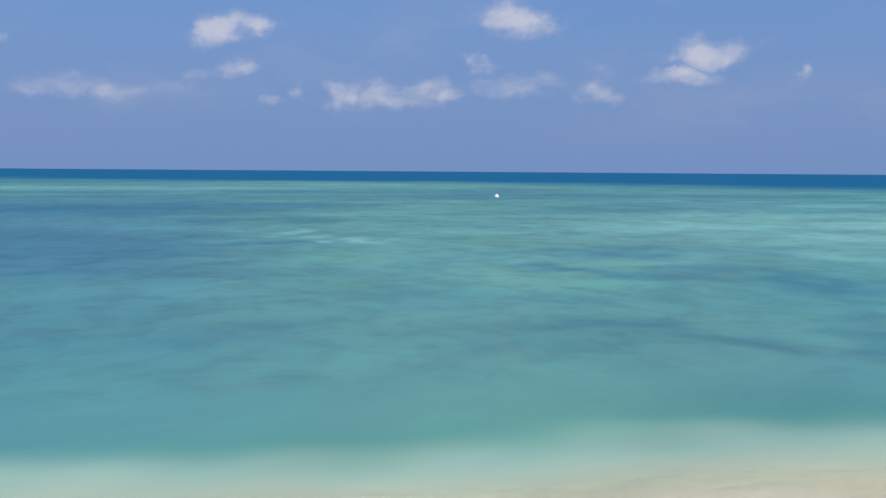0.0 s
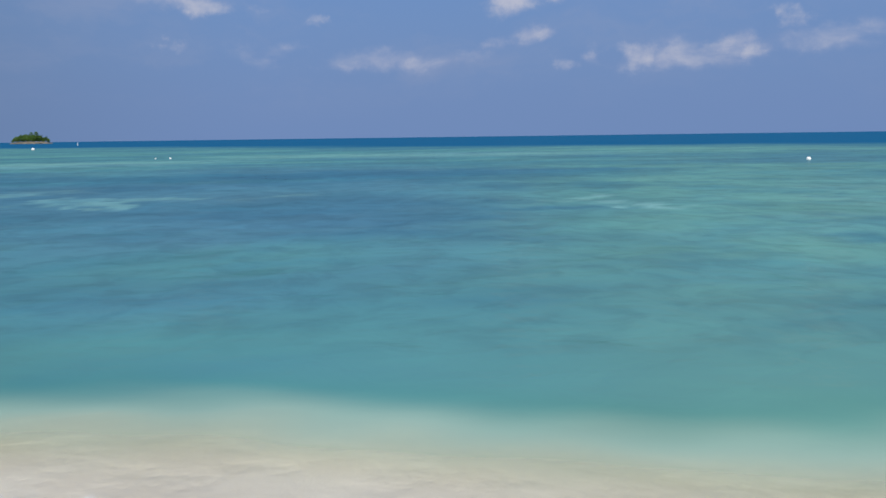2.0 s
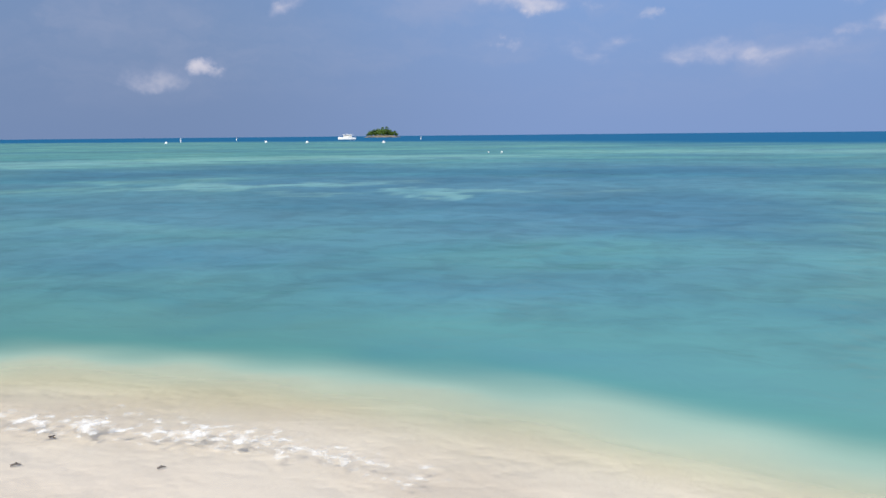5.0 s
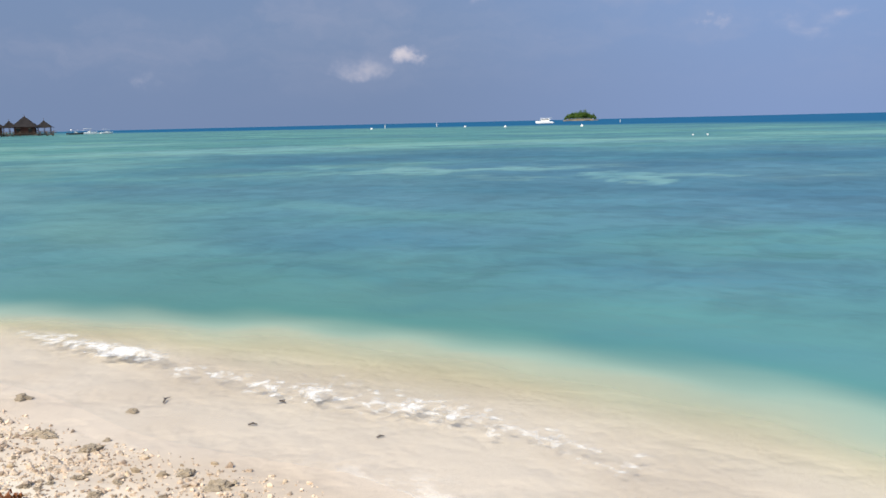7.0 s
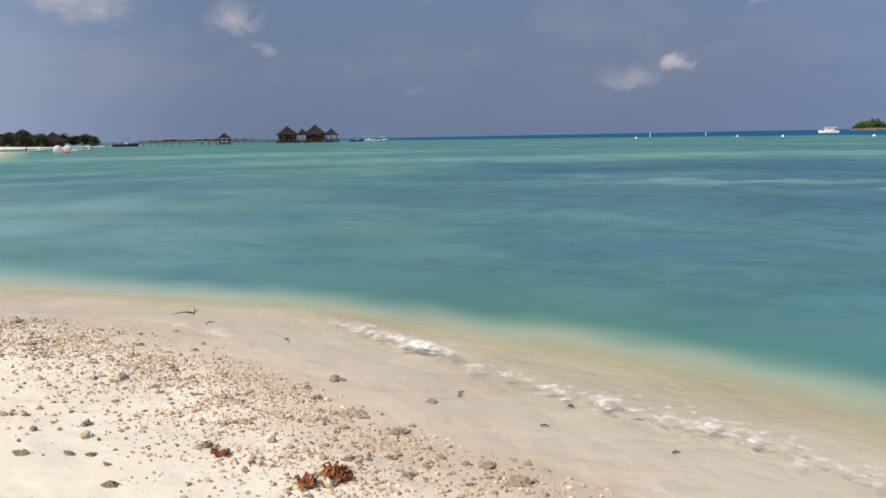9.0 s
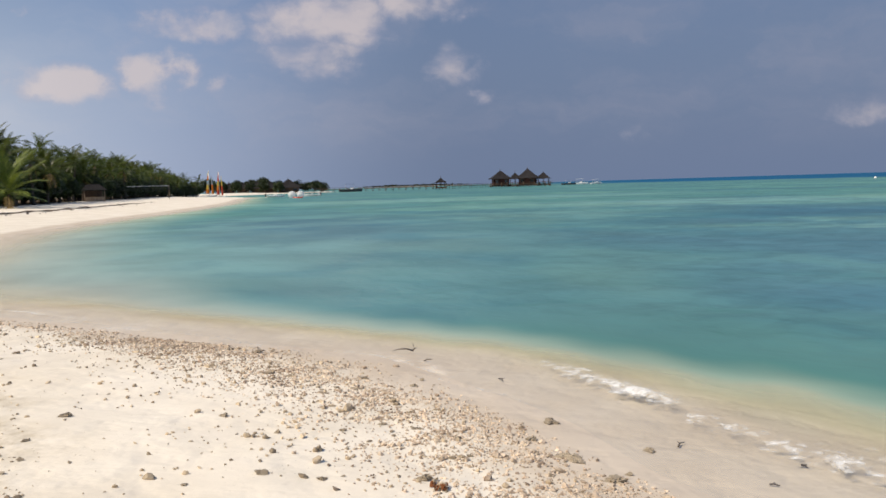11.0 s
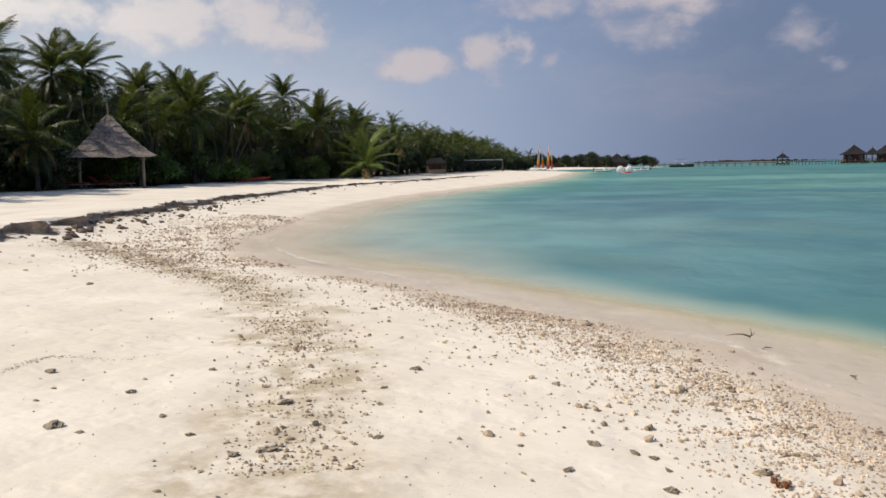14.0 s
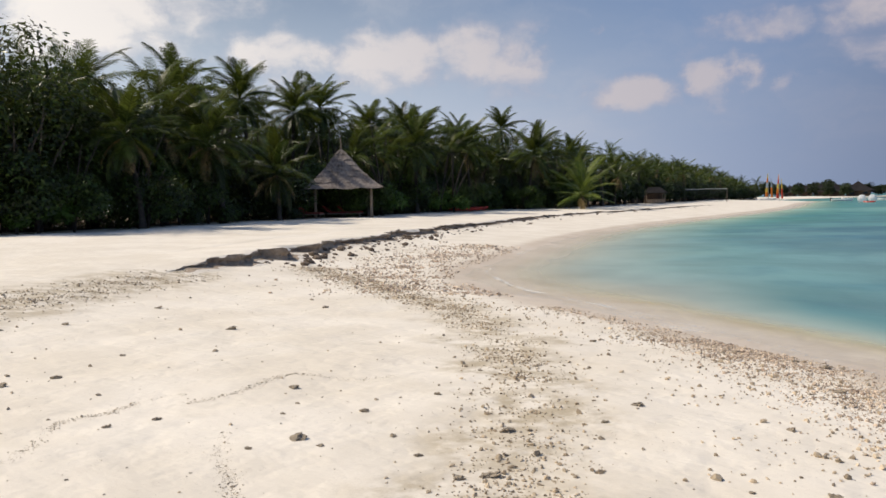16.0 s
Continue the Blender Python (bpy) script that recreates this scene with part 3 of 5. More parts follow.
# ------------------------------------------------------------------ broad-leaved bushes and trees
def crown_mesh(name, rnd, width, height, leaves, leaf, mat, clumps=14):
    """Leaves in uneven clumps; the outline is ragged and there are gaps."""
    centres = []
    for _ in range(clumps):
        a, r = rnd.uniform(0, math.tau), math.sqrt(rnd.random()) * width * 0.38
        h = rnd.uniform(0.25, 0.86) * height * (1 - 0.45 * (r / (width * 0.5)) ** 2)
        centres.append((Vector((r * math.cos(a), r * math.sin(a), h)), rnd.uniform(0.13, 0.24) * width))
    verts, faces = [], []
    for i in range(leaves):
        c, s = centres[i % clumps]
        d = Vector((rnd.gauss(0, 1), rnd.gauss(0, 1), rnd.gauss(0.25, 1))).normalized()
        p = c + Vector((d.x, d.y, d.z * 0.75)) * s * rnd.uniform(0.55, 1.08)
        if p.z < 0.02 * height:
            p.z = rnd.uniform(0.02, 0.2) * height
        face = (d + Vector((rnd.gauss(0, 0.5), rnd.gauss(0, 0.5), 0.5 + rnd.gauss(0, 0.4)))).normalized()
        u = face.orthogonal().normalized()
        u = (Matrix.Rotation(rnd.uniform(0, math.tau), 3, face) @ u)
        w = face.cross(u)
        l = leaf * rnd.uniform(0.6, 1.35)
        k = len(verts)
        verts += [p - u * l, p - w * l * 0.42 + face * l * 0.08, p + u * l, p + w * l * 0.42 + face * l * 0.08]
        faces += [(k, k + 1, k + 2), (k, k + 2, k + 3)]
    return mesh_of(name, verts, faces, mat)


CROWNS = {
    "bush": [crown_mesh("crown", R, 5.0, 3.4, 4600, 0.115, BROAD_LEAF) for _ in range(3)],
    "bright": [crown_mesh("crown", R, 3.2, 1.9, 1500, 0.14, BRIGHT_LEAF, 10) for _ in range(2)],
    "tree": [crown_mesh("crown", R, 8.0, 6.5, 9500, 0.115, BROAD_LEAF, 30) for _ in range(3)],
    "islet": [crown_mesh("crown", R, 9.0, 7.5, 1100, 0.5, BRIGHT_LEAF, 18) for _ in range(2)],
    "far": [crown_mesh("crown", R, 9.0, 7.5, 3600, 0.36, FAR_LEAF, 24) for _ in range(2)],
}
STEMS = []
for v in range(3):
    vs, fs = [], []
    for i in range(4):
        a, l = R.uniform(0, math.tau), R.uniform(2.6, 3.8)
        pts = [Vector((0, 0, 0)), Vector((math.cos(a) * 0.25, math.sin(a) * 0.25, l * 0.45)),
               Vector((math.cos(a) * 0.9, math.sin(a) * 0.9, l * 0.8)), Vector((math.cos(a) * 1.6, math.sin(a) * 1.6, l * 1.1))]
        pv, pf = tube_data(pts, [0.08, 0.065, 0.045, 0.015], 6)
        fs += [tuple(k + len(vs) for k in f) for f in pf]
        vs += pv
    STEMS.append(mesh_of("trunk", vs, fs, BARK, True))


def bush(rnd, x, y, kind, size=1.0, lift=0.0, label="dense dark green broad-leaved shrub", group="shrubs under the palms"):
    t = thing("shrub" if kind in ("bush", "bright") else "broadleaf_tree", label, "shrub" if kind in ("bush", "bright") else "tree",
              pose(x, y, foot(x, y, 0.05), rz=rnd.uniform(0, 360)), group)
    part("trunk", rnd.choice(STEMS), parent=t, at=Matrix.Diagonal((size, size, size * (1.0 if lift == 0 else 1.3), 1)))
    part("crown", rnd.choice(CROWNS[kind]), parent=t,
         at=Matrix.Translation((0, 0, lift)) @ Matrix.Diagonal((size * rnd.uniform(0.9, 1.15), size * rnd.uniform(0.9, 1.15), size * rnd.uniform(0.88, 1.12), 1)))
    return t


# the wood's front edge: azimuth, distance, height of the canopy there
EDGE = [(160, 42, 11), (152, 40, 11), (147, 41, 11.5), (143, 43, 12), (138, 52, 12.5), (128, 66, 11.5), (122.8, 83, 12), (118, 92, 11.5),
        (114, 101, 10.5), (110, 140, 10), (107.8, 163, 9.5), (106, 220, 9.8), (104.6, 290, 10), (102.6, 360, 9)]


def edge_at(u):
    """Place, inward direction and canopy height at u along the wood's edge, 0 to len(EDGE) - 1."""
    i = min(int(u), len(EDGE) - 2)
    f = u - i
    a, b = EDGE[i], EDGE[i + 1]
    p, q = spot(a[0], a[1]), spot(b[0], b[1])
    way = (q - p).normalized()
    return p.lerp(q, f), Vector((way.y, -way.x, 0)) * (-1 if way.cross(Vector((way.y, -way.x, 0))).z < 0 else 1), a[2] + (b[2] - a[2]) * f


def along_edge(start, stop, step):
    """Even steps in metres along the edge."""
    u, out = start, []
    while u < stop:
        i = min(int(u), len(EDGE) - 2)
        l = (spot(*EDGE[i + 1][:2]) - spot(*EDGE[i][:2])).length
        out.append(u)
        u += step / l
    return out


def inland(p, depth):
    """A point depth metres behind the edge, away from the shore."""
    return p + (p.normalized() * 0.55 + Vector((-0.15, -0.82, 0))).normalized() * depth


SHELTER = spot(130.2, 63.5)


def sunlit_gap(q):
    """True where a tall crown would stand between the sun and the thatched shelter."""
    d = q - SHELTER
    s = heading(SUN_AZ)
    along, across = d.x * s.x + d.y * s.y, abs(d.x * s.y - d.y * s.x)
    return -2.0 < along < 9.5 and across < 3.4


G = random.Random(11)
# front row, each palm by itself
FRONT_PALMS = [
    # azimuth, distance, trunk, crown size, bow, turn, thickness, dry share
    (143.0, 43.5, 4.5, 0.82, 0.14, 330, 0.15, 0.3), (138.0, 51.0, 4.5, 0.92, 0.16, 330, 0.19, 0.55), (134.4, 56.0, 3.0, 0.8, 0.06, 250, 0.15, 0.3),
    (149.0, 44.5, 5.0, 0.8, 0.12, 200, 0.16, 0.1), (125.2, 76.0, 6.0, 1.05, 0.1, 30, 0.18, 0.1), (121.5, 88.0, 6.5, 1.0, 0.08, 300, 0.18, 0.15),
    (117.6, 96.0, 6.0, 1.05, 0.1, 120, 0.18, 0.2), (112.0, 124.0, 4.0, 1.0, 0.1, 10, 0.19, 0.3), (110.2, 146.0, 4.0, 1.0, 0.1, 70, 0.19, 0.3),
]
for az, r, h, s, bow, turn, thick, dry in FRONT_PALMS:
    p = spot(az, r)
    palm(G, p.x, p.y, h, "near", 28, s, bow, turn, thick, dry)
# the tall one that stands over the rest, and its neighbours in the second rank
for az, r, h, s in ((119.1, 108, 11.5, 1.0), (139.7, 63, 11.0, 1.0), (136.0, 66, 10.5, 1.0), (131.5, 76, 11.0, 1.0), (146.0, 56, 9.0, 0.9),
                    (128.5, 84, 10.0, 0.95), (124.5, 92, 9.5, 0.95), (133.5, 70, 10.0, 1.0), (126.2, 90, 10.5, 0.9), (122.0, 98, 9.5, 1.0),
                    (116.4, 116, 9.5, 1.0), (114.6, 124, 9.0, 1.0)):
    p = spot(az, r)
    palm(G, p.x, p.y, h - 1.7, "near", 28, s * 0.9, None, None, 0.17, 0.08, -50)
# the low bushy palm out on the sand
p = spot(114.0, 94)
palm(G, p.x, p.y, 1.5, "young", 22, 1.3, 0.05, 20, 0.24, 0.1, -18, "short bushy young palm standing out on the open sand", "", True)
# the ranks behind
for rank, (depth, step, drop) in enumerate(((4, 3.9, 2.8), (9, 3.2, 1.4), (15, 3.3, 0.5), (22, 4.2, 0.0))):
    for u in along_edge(0.6, 8.0, step):
        q, _, h = edge_at(u + G.uniform(-0.05, 0.05))
        q = inland(q, depth + G.uniform(-1.8, 1.8))
        if sunlit_gap(q):
            continue
        palm(G, q.x, q.y, h - 4.3 - drop + G.uniform(-1.8, 1.5), "mid", 20, G.uniform(0.8, 1.02), None, None, 0.16, 0.2, -45,
             "coconut palm crowded among others in the wood")
for rank, (depth, step, drop) in enumerate(((2, 6.0, 2.8), (8, 6.0, 1.6), (16, 6.0, 0.6))):
    for u in along_edge(8.0, 12.95, step):
        q, _, h = edge_at(u)
        q = inland(q, depth + G.uniform(-2, 2))
        palm(G, q.x, q.y, h - 2.0 - drop + G.uniform(-1.6, 1.6), "mid", 18, G.uniform(0.75, 0.95), None, None, 0.17, 0.15, -55,
             "distant coconut palm in the wood along the shore")
# shrubs and broad-leaved trees that fill the wood
for depth, step, kind, size, lift in ((1.5, 3.6, "bush", 0.75, 0.0), (4.5, 3.0, "bush", 1.15, -0.1), (8, 4.2, "tree", 0.7, 0.4), (16, 5.0, "bush", 1.3, 0.0), (13, 4.5, "tree", 0.95, 1.4), (20, 5.0, "tree", 1.1, 2.0),
                                      (29, 6.0, "tree", 1.25, 2.2)):
    for u in along_edge(0.5, 8.2, step):
        q, _, h = edge_at(u)
        if depth < 3 and G.random() < 0.35:
            continue
        q = inland(q, depth + G.uniform(-1.2, 1.2))
        if kind == "tree" and sunlit_gap(q):
            kind, size, lift = "bush", 0.9, 0.0
        bush(G, q.x, q.y, kind, size * G.uniform(0.8, 1.2), lift,
             "dense dark green broad-leaved shrub" if kind == "bush" else "dark broad-leaved tree in the wood")
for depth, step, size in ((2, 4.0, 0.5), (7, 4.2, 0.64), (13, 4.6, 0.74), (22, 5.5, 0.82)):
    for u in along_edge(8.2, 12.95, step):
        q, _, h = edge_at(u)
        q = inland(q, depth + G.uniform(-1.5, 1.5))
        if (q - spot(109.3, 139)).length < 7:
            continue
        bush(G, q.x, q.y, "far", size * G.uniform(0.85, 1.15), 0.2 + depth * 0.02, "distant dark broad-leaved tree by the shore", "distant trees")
# tall broad-leaved growth at the near end of the wood, and bright bushes by the shelter
for az, r, k, s in ((150.6, 46, "tree", 1.15), (148.4, 48, "tree", 1.1), (152.6, 42, "tree", 1.2), (146.2, 50, "tree", 1.1), (154.5, 44, "tree", 1.25), (144.2, 53, "tree", 1.1)):
    p = spot(az, r)
    bush(G, p.x, p.y, k, s, 2.0, "tall broad-leaved tree with glossy dark leaves", "broad-leaved trees")
for az, r, k, s in ((150.2, 39.5, "bush", 0.95), (147.0, 41, "bush", 0.8), (152.0, 39, "bush", 1.0), (127.6, 68.5, "bright", 1.5), (122.7, 80, "bright", 1.2),
                    (121.4, 84, "bush", 0.8), (123.6, 79, "bright", 0.9), (149.0, 40.3, "bright", 1.0)):
    p = spot(az, r)
    bush(G, p.x, p.y, k, s, 0.5 if k == "bush" else 0.2, "bright green leafy bush in the sun at the wood's edge" if k == "bright" else "dense dark green broad-leaved shrub")

# ------------------------------------------------------------------ materials of built things
def sailcloth(name, dark, light):
    """Thin woven cloth that lets the sun glow through."""
    m, n = material(name)
    f = n.noise(n.add("ShaderNodeTexCoord").outputs["Object"], 3.0, 3.0)
    col = n.mix(f, rgb(*dark), rgb(*light))
    front = principled(n, col, 0.7)
    back = n.add("ShaderNodeBsdfTranslucent", {"Color": col}).outputs[0]
    finish(n, n.add("ShaderNodeMixShader", {0: 0.5, 1: front, 2: back}).outputs[0])
    return m


THATCH = speckled("grey_thatch", (0.08, 0.066, 0.058), (0.26, 0.222, 0.195), 7.0, 0.95, 0.8, stretch=(1, 1, 0.25))
THATCH_DARK = speckled("dark_thatch", (0.010, 0.009, 0.010), (0.026, 0.023, 0.024), 5.0, 0.95, 0.6, stretch=(1, 1, 0.25))
WALL_RED = speckled("red_brown_boards", (0.045, 0.017, 0.013), (0.10, 0.036, 0.025), 3.0, 0.8, 0.4, stretch=(1, 1, 0.2))
TIMBER = speckled("weathered_timber", (0.16, 0.12, 0.09), (0.30, 0.24, 0.18), 8.0, 0.85, 0.5, stretch=(1, 1, 0.15))
WHITE_GEL = speckled("white_gelcoat", (0.72, 0.72, 0.70), (0.82, 0.82, 0.80), 2.0, 0.3, 0.02, spec=0.5)
DARK_GLASS = speckled("tinted_glass", (0.01, 0.012, 0.015), (0.02, 0.025, 0.03), 2.0, 0.08, 0.0, spec=0.6)
BLUE_CLOTH = speckled("blue_canvas", (0.05, 0.09, 0.16), (0.08, 0.13, 0.22), 8.0, 0.85, 0.2)
GREY_HULL = speckled("dark_hull_paint", (0.03, 0.035, 0.04), (0.06, 0.065, 0.07), 3.0, 0.5, 0.1)
RED_PAINT = speckled("red_plastic", (0.42, 0.035, 0.02), (0.58, 0.07, 0.035), 3.0, 0.4, 0.05, spec=0.5)
ORANGE = sailcloth("orange_sailcloth", (0.80, 0.20, 0.03), (0.92, 0.30, 0.05))
YELLOW = sailcloth("yellow_sailcloth", (0.85, 0.55, 0.08), (0.92, 0.68, 0.16))
REDSAIL = sailcloth("red_sailcloth", (0.68, 0.07, 0.04), (0.80, 0.12, 0.06))
METAL = speckled("dull_aluminium", (0.45, 0.45, 0.46), (0.60, 0.60, 0.61), 5.0, 0.4, 0.05, metal=0.9)
BUOY_WHITE = speckled("buoy_white", (0.74, 0.74, 0.72), (0.84, 0.84, 0.82), 5.0, 0.45, 0.05)
NETTING = speckled("black_netting", (0.02, 0.02, 0.02), (0.05, 0.05, 0.05), 6.0, 0.9, 0.1)


# red cushions darkened: the shade they lie in is put into the colour
LOUNGER_RED = speckled("shaded_red_cushion", (0.15, 0.02, 0.014), (0.26, 0.04, 0.022), 6.0, 0.8, 0.2)


def facing(az, r, z=0.0, turn=0.0):
    """A pose at a place of the plan whose -y side looks back to the viewpoint's side, turned by some degrees."""
    p = spot(az, r, z)
    return pose(p.x, p.y, p.z, rz=az + turn)


def thatch_roof(side_x, side_y, height, courses, mat_seed, sag=0.12, ridge=0.0):
    """A hipped thatch roof of overlapping courses with a ragged lower edge; ridge: the share of the length left at the top."""
    rnd = random.Random(mat_seed)
    bm = bmesh.new()
    for c in range(courses):
        lo, hi = c / courses, (c + 1) / courses + 0.015
        rings = []
        for f, out in ((lo, 0.07), (hi, 0.0)):
            w = 1 - f
            w = w * (1 - sag * math.sin(math.pi * f) * 1.0)
            sx, sy = side_x / 2 * (ridge + (1 - ridge) * w) + out, side_y / 2 * w + out
            ring = []
            n = 10
            for k in range(4):
                ax, ay = ((-1, -1), (1, -1), (1, 1), (-1, 1))[k]
                bx, by = ((1, -1), (1, 1), (-1, 1), (-1, -1))[k]
                for j in range(n):
                    t = j / n
                    drop = rnd.uniform(-0.09, 0.03) * (out > 0) * side_y / 5
                    ring.append(bm.verts.new(((ax + (bx - ax) * t) * sx, (ay + (by - ay) * t) * sy, height * f + drop)))
            rings.append(ring)
        for j in range(len(rings[0])):
            k = (j + 1) % len(rings[0])
            bm.faces.new((rings[0][j], rings[0][k], rings[1][k], rings[1][j]))
        if c == 0:
            inner = [bm.verts.new((v.co.x * 0.93, v.co.y * 0.93, 0.12 * side_y / 5)) for v in rings[0]]
            for j in range(len(inner)):
                k = (j + 1) % len(inner)
                bm.faces.new((rings[0][k], rings[0][j], inner[j], inner[k]))
            bm.faces.new(inner[::-1])
        if c == courses - 1:
            bm.faces.new(rings[1])
    return bm


def post(name, x, y, z0, z1, r, mat, parent, label=""):
    return part(name, tube(name, [(x, y, z0), (x, y, (z0 + z1) / 2), (x, y, z1)], [r * 1.08, r, r * 0.95], mat, 8), parent=parent, label=label)


# ------------------------------------------------------------------ thatched shelter on the beach
def shelter(az, r):
    p = spot(az, r)
    g = foot(p.x, p.y)
    t = thing("thatched_gazebo", "open beach shelter with a steep grey palm-thatch roof on timber posts", "gazebo", facing(az, r, g, 2))
    part("roof", thatch_roof(4.9, 4.9, 2.95, 7, 3), THATCH, t, at=Matrix.Translation((0, 0, 2.1)))
    part("finial", tube("finial", [(0, 0, 4.85), (0.02, 0, 5.3), (0, 0.02, 5.75)], [0.09, 0.05, 0.03], TIMBER), parent=t, label="bare timber pole at the roof's peak")
    for x in (-1.75, 1.75):
        for y in (-1.75, 1.75):
            post("post", x, y, -0.15, 2.35, 0.09, TIMBER, t)
    for s in (-1.75, 1.75):
        part("beam", box((3.7, 0.12, 0.14), Matrix.Translation((0, s, 2.22)), 0.015), TIMBER, t)
        part("beam", box((0.12, 3.7, 0.14), Matrix.Translation((s, 0, 2.30)), 0.015), TIMBER, t)
    return t


shelter(130.2, 63.5).scale = (1.15, 1.15, 1.02)


def lounger(at, mat, label):
    t = thing("sun_lounger", label, "lounger", at, "loungers at the wood's edge")
    for x in (-0.28, 0.28):
        for y in (-0.7, 0.7):
            post("leg", x, y, 0, 0.3, 0.03, TIMBER, t)
    part("frame", box((0.66, 1.95, 0.06), Matrix.Translation((0, 0, 0.31)), 0.015), TIMBER, t)
    part("mattress", box((0.62, 1.3, 0.1), Matrix.Translation((0, -0.3, 0.395)), 0.035), mat, t)
    part("backrest", box((0.62, 0.8, 0.1), Matrix.Translation((0, 0.62, 0.62)) @ pose(0, 0, 0, 38), 0.035), mat, t)
    return t


for az, r, turn in ((130.7, 62.6, 70), (129.7, 62.9, 95), (132.4, 60.5, 60)):
    p = spot(az, r)
    lounger(facing(az, r, foot(p.x, p.y), turn), LOUNGER_RED, "low sun lounger with red cushions in the shade")


def kayak(at, length, mat, label, group=""):
    t = thing("kayak", label, "kayak", at, group)
    bm = bmesh.new()
    n, m = 13, 10
    rows = []
    for i in range(n):
        f = i / (n - 1) * 2 - 1
        w = 0.38 * (1 - abs(f) ** 2.4) + 0.015
        row = []
        for k in range(m):
            a = math.tau * k / m
            row.append(bm.verts.new((math.cos(a) * w, f * length / 2, 0.2 + math.sin(a) * (0.19 - 0.09 * f * f) + 0.16 * abs(f) ** 3)))
        rows.append(row)
    for i in range(n - 1):
        for k in range(m):
            bm.faces.new((rows[i][k], rows[i][(k + 1) % m], rows[i + 1][(k + 1) % m], rows[i + 1][k]))
    bm.faces.new(rows[0][::-1])
    bm.faces.new(rows[-1])
    part("hull", bm, mat, t)
    part("seat_well", box((0.42, 1.0, 0.08), Matrix.Translation((0, -0.1, 0.385)), 0.03), GREY_HULL, t)
    return t


for i, (az, r, turn) in enumerate(((121.9, 83.5, 82), (121.5, 84.5, 97), (122.2, 84.2, 70))):
    p = spot(az, r)
    kayak(facing(az, r, foot(p.x, p.y) + 0.02, turn), 3.4, RED_PAINT, "red plastic kayak lying on the sand by the bushes", "kayaks on the sand")


# ------------------------------------------------------------------ beach hut and volleyball net
def beach_hut(az, r):
    p = spot(az, r)
    t = thing("beach_hut", "small open-fronted timber hut under the palms", "hut", facing(az, r, foot(p.x, p.y), 12))
    for x in (-2.4, 2.4):
        for y in (-1.3, 1.3):
            post("post", x, y, -0.1, 2.5, 0.1, TIMBER, t)
    part("back_wall", box((4.8, 0.1, 2.3), Matrix.Translation((0, 1.3, 1.2)), 0.01), WOOD_DARK, t)
    part("counter", box((4.6, 0.12, 0.95), Matrix.Translation((0, -1.3, 0.5)), 0.015), TIMBER, t)
    part("counter_top", box((4.9, 0.5, 0.06), Matrix.Translation((0, -1.35, 1.01)), 0.015), TIMBER, t)
    part("roof", thatch_roof(6.0, 3.9, 1.3, 5, 5, 0.05, 0.5), THATCH_DARK, t, at=Matrix.Translation((0, 0, 2.45)))
    return t


beach_hut(109.3, 142).scale = (0.62, 0.62, 0.72)


def volleyball_net(az, r):
    p = spot(az, r)
    t = thing("volleyball_net", "beach volleyball net strung between two posts on the sand", "net", facing(az, r, foot(p.x, p.y), 20))
    for x in (-4.6, 4.6):
        post("post", x, 0, -0.1, 2.6, 0.07, TIMBER, t)
    bm = bmesh.new()
    for k in range(6):
        bm_box(bm, (9.2, 0.012, 0.02), Matrix.Translation((0, 0, 1.6 + k * 0.16)))
    for k in range(40):
        bm_box(bm, (0.02, 0.012, 0.85), Matrix.Translation((-4.5 + k * 0.23, 0, 2.0)))
    part("net", bm, NETTING, t, "black square-meshed net")
    part("tape", box((9.2, 0.03, 0.08), Matrix.Translation((0, 0, 2.46)), 0.008), WHITE_GEL, t, "white top tape")
    return t


volleyball_net(106.2, 172)


# ------------------------------------------------------------------ sailing catamarans drawn up on the point
def sail_panel(name, mat, parent, z0, z1, foot_w, height, base, flip, y=0.0):
    """One strip of a triangular sail between two heights, slightly bellied."""
    verts = []
    n = 5
    for z in (z0, z1):
        w = foot_w * (1 - (z / height) ** 1.5) + 0.12
        for k in range(n):
            u = k / (n - 1)
            verts.append((flip * (0.1 + w * u), y + 0.22 * math.sin(math.pi * u) * (1 - z / height), base + z))
    faces = [(k, k + 1, n + k + 1, n + k) for k in range(n - 1)]
    me = mesh_of(name, verts, faces, mat, True)
    ob = part(name, me, parent=parent)
    return ob


